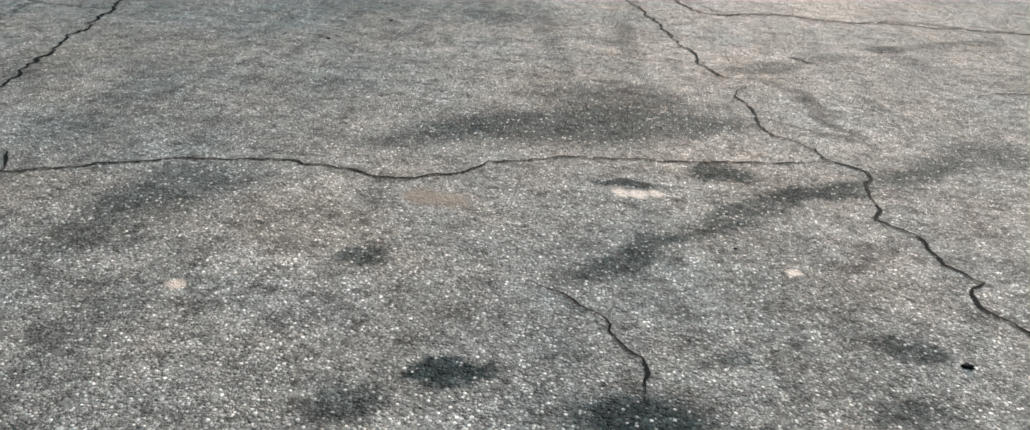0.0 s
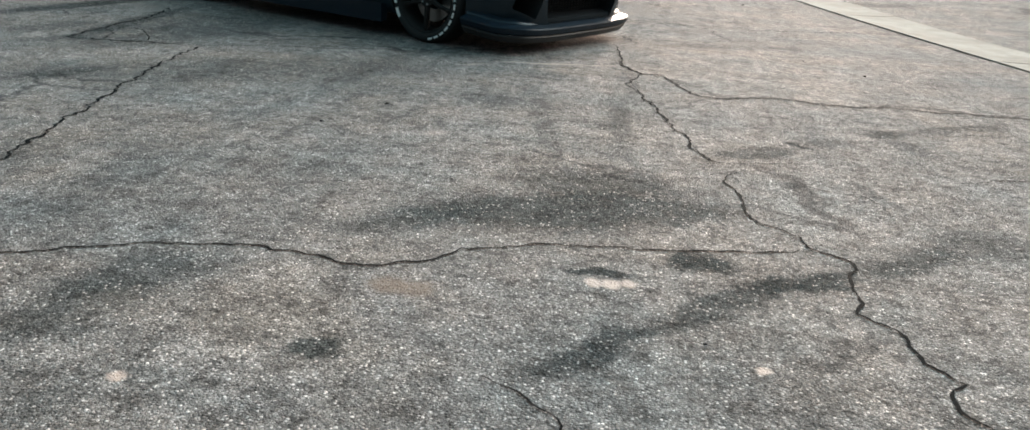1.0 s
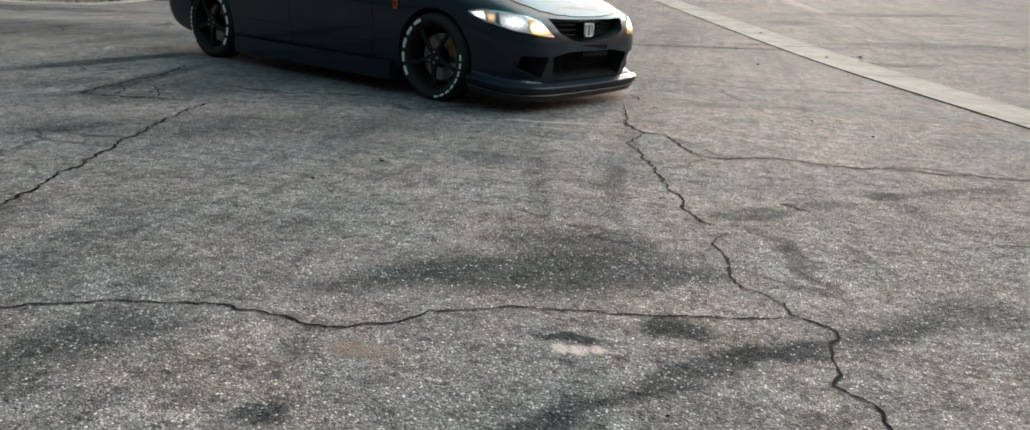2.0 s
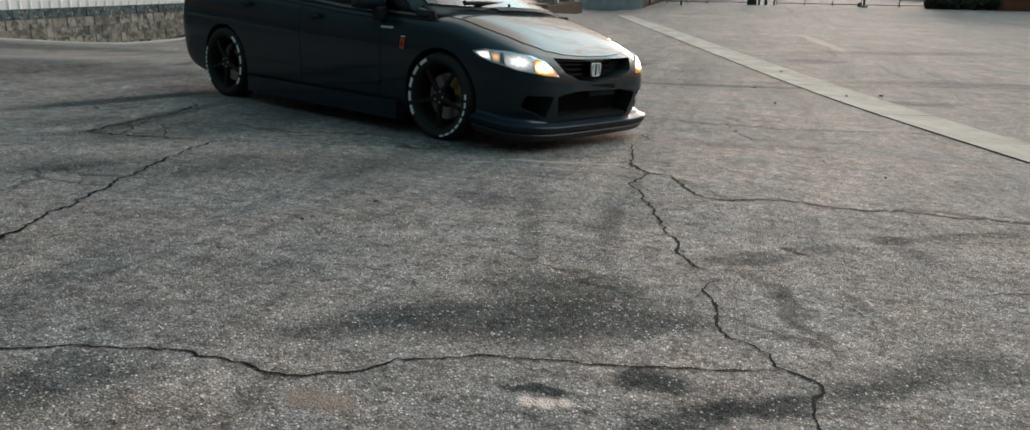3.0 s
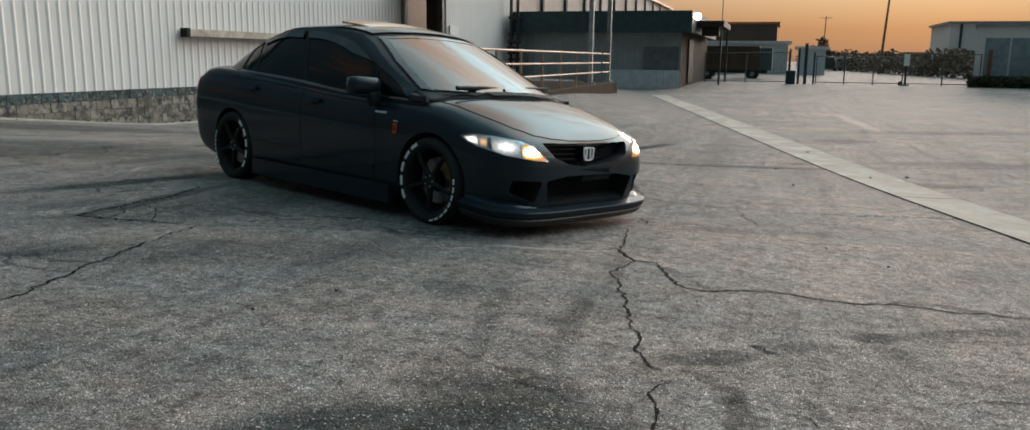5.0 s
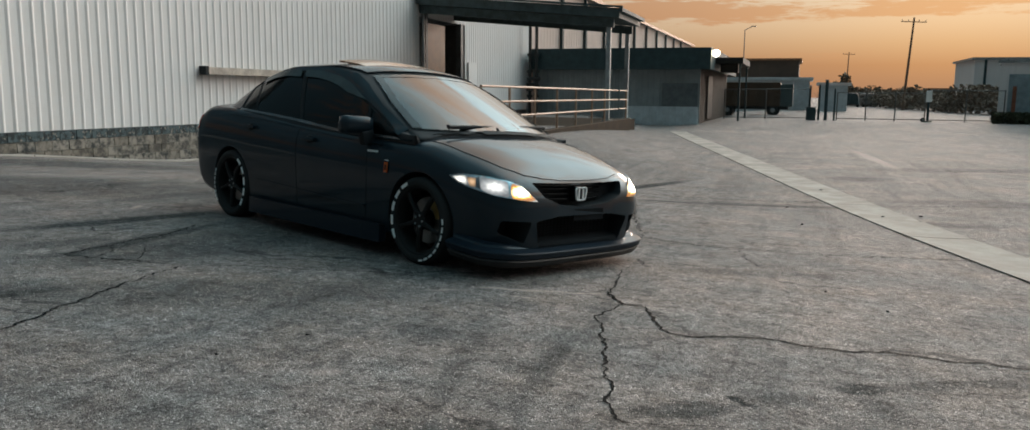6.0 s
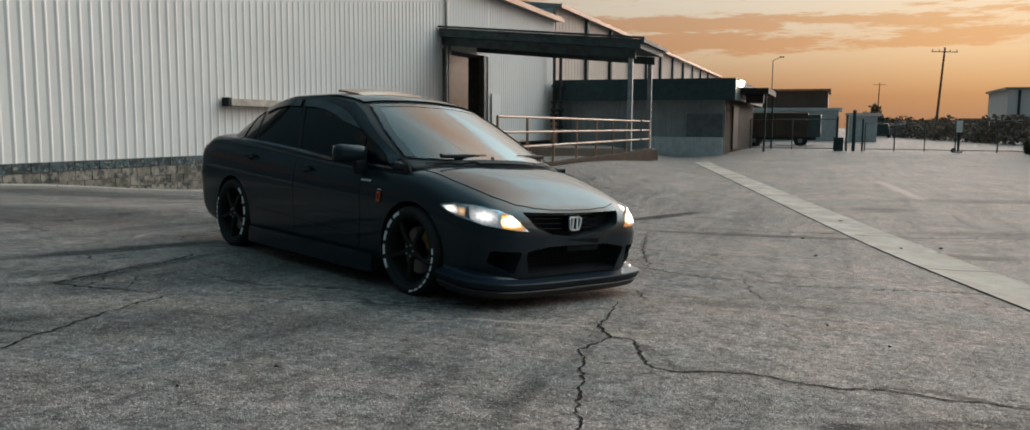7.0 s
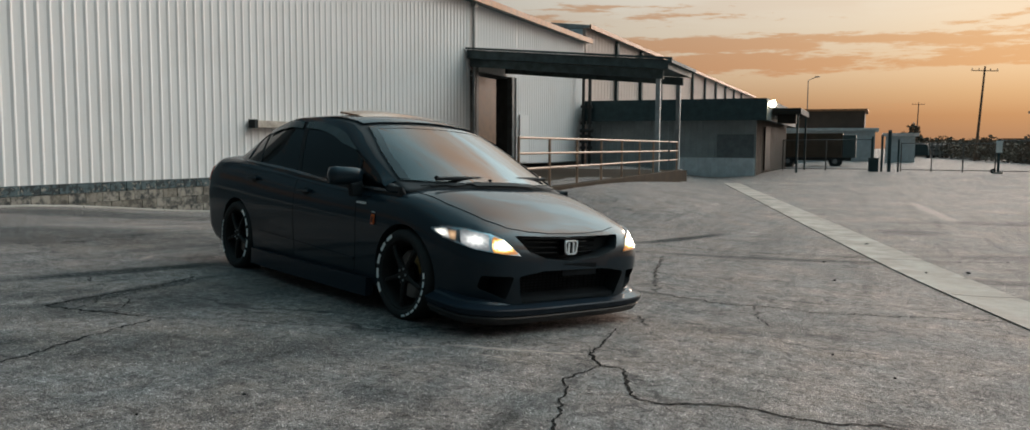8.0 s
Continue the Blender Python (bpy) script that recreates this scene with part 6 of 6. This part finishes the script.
def hedge(x0, y0, x1, y1, h):
    hd = thing("hedge", pose(0, 0, 0), "low dark green clipped hedge by the cabin", "hedge", kind="stuff")
    rng = random.Random(4)
    bm = bmesh.new()
    for i in range(2600):
        c = Vector((x0 + (x1 - x0) * rng.random(), y0 + (y1 - y0) * rng.random(), 0))
        c.z = terrain(c.x, c.y) + h * rng.random() ** 0.7
        s = 0.05 + 0.07 * rng.random()
        u, v = Vector((rng.gauss(0, 1), rng.gauss(0, 1), rng.gauss(0, 1))).normalized(), Vector((rng.gauss(0, 1), rng.gauss(0, 1), rng.gauss(0, 1))).normalized()
        bm.faces.new([bm.verts.new(c + p * s) for p in (u, v, -u, -v)])
    part("leaves", bm, M_HEDGE, hd)


hedge(23.3, 47.2, 26.8, 48.1, 0.55)
rng = random.Random(21)
for x, y, h, s in ((19.1, 120, 4.6, 1.3), (21.5, 140, 3.0, 2.2), (24.5, 142, 3.2, 2.4), (27.5, 141, 2.8, 2.6), (30.0, 143, 3.3, 2.4), (33.0, 140, 2.6, 2.6), (36.0, 142, 2.8, 2.8), (39.5, 141, 3.0, 2.8), (43.0, 140, 2.8, 2.8), (47.0, 142, 3.0, 3.0)):
    tree(x, y, h, s, rng, "dark bushy tree against the evening sky")


def scrub_belt(line, count, low, high):
    """An unbroken dark belt of bushes along a far boundary."""
    rng = random.Random(15)
    bm = bmesh.new()
    for i in range(count):
        k = rng.random() * (len(line) - 1)
        a, b = Vector(line[int(k)]), Vector(line[int(k) + 1])
        p = a.lerp(b, k - int(k)) + Vector((rng.gauss(0, 0.8), rng.gauss(0, 1.2)))
        top = low + (high - low) * (0.5 + 0.9 * noise.noise(Vector((p.y * 0.16, p.x * 0.16, 2.0))) + 0.35 * noise.noise(Vector((p.y * 0.7, p.x * 0.7, 5.0))))
        c = Vector((p.x, p.y, terrain(p.x, p.y) + top * rng.random() ** 0.6))
        s = 0.08 + 0.13 * rng.random()
        u, v = Vector((rng.gauss(0, 1), rng.gauss(0, 1), rng.gauss(0, 1))).normalized(), Vector((rng.gauss(0, 1), rng.gauss(0, 1), rng.gauss(0, 1))).normalized()
        bm.faces.new([bm.verts.new(c + q * s) for q in (u, v, -u, -v)])
    ob = part("scrub_belt", bm, M_SCRUB)
    tagged(ob, "dark belt of bushes along the far edge of the yard", "bushes", kind="stuff")


# scrub colour raised to stand in for haze over the far belt
M_SCRUB = plain("hazy_scrub", (0.20, 0.155, 0.12), rough=0.9, grain=3, vary=0.5, spec=0.05)
scrub_belt([(18.5, 170), (20.5, 150), (24.0, 115), (26.8, 84), (30.5, 66), (40, 58)], 22000, 1.2, 2.3)
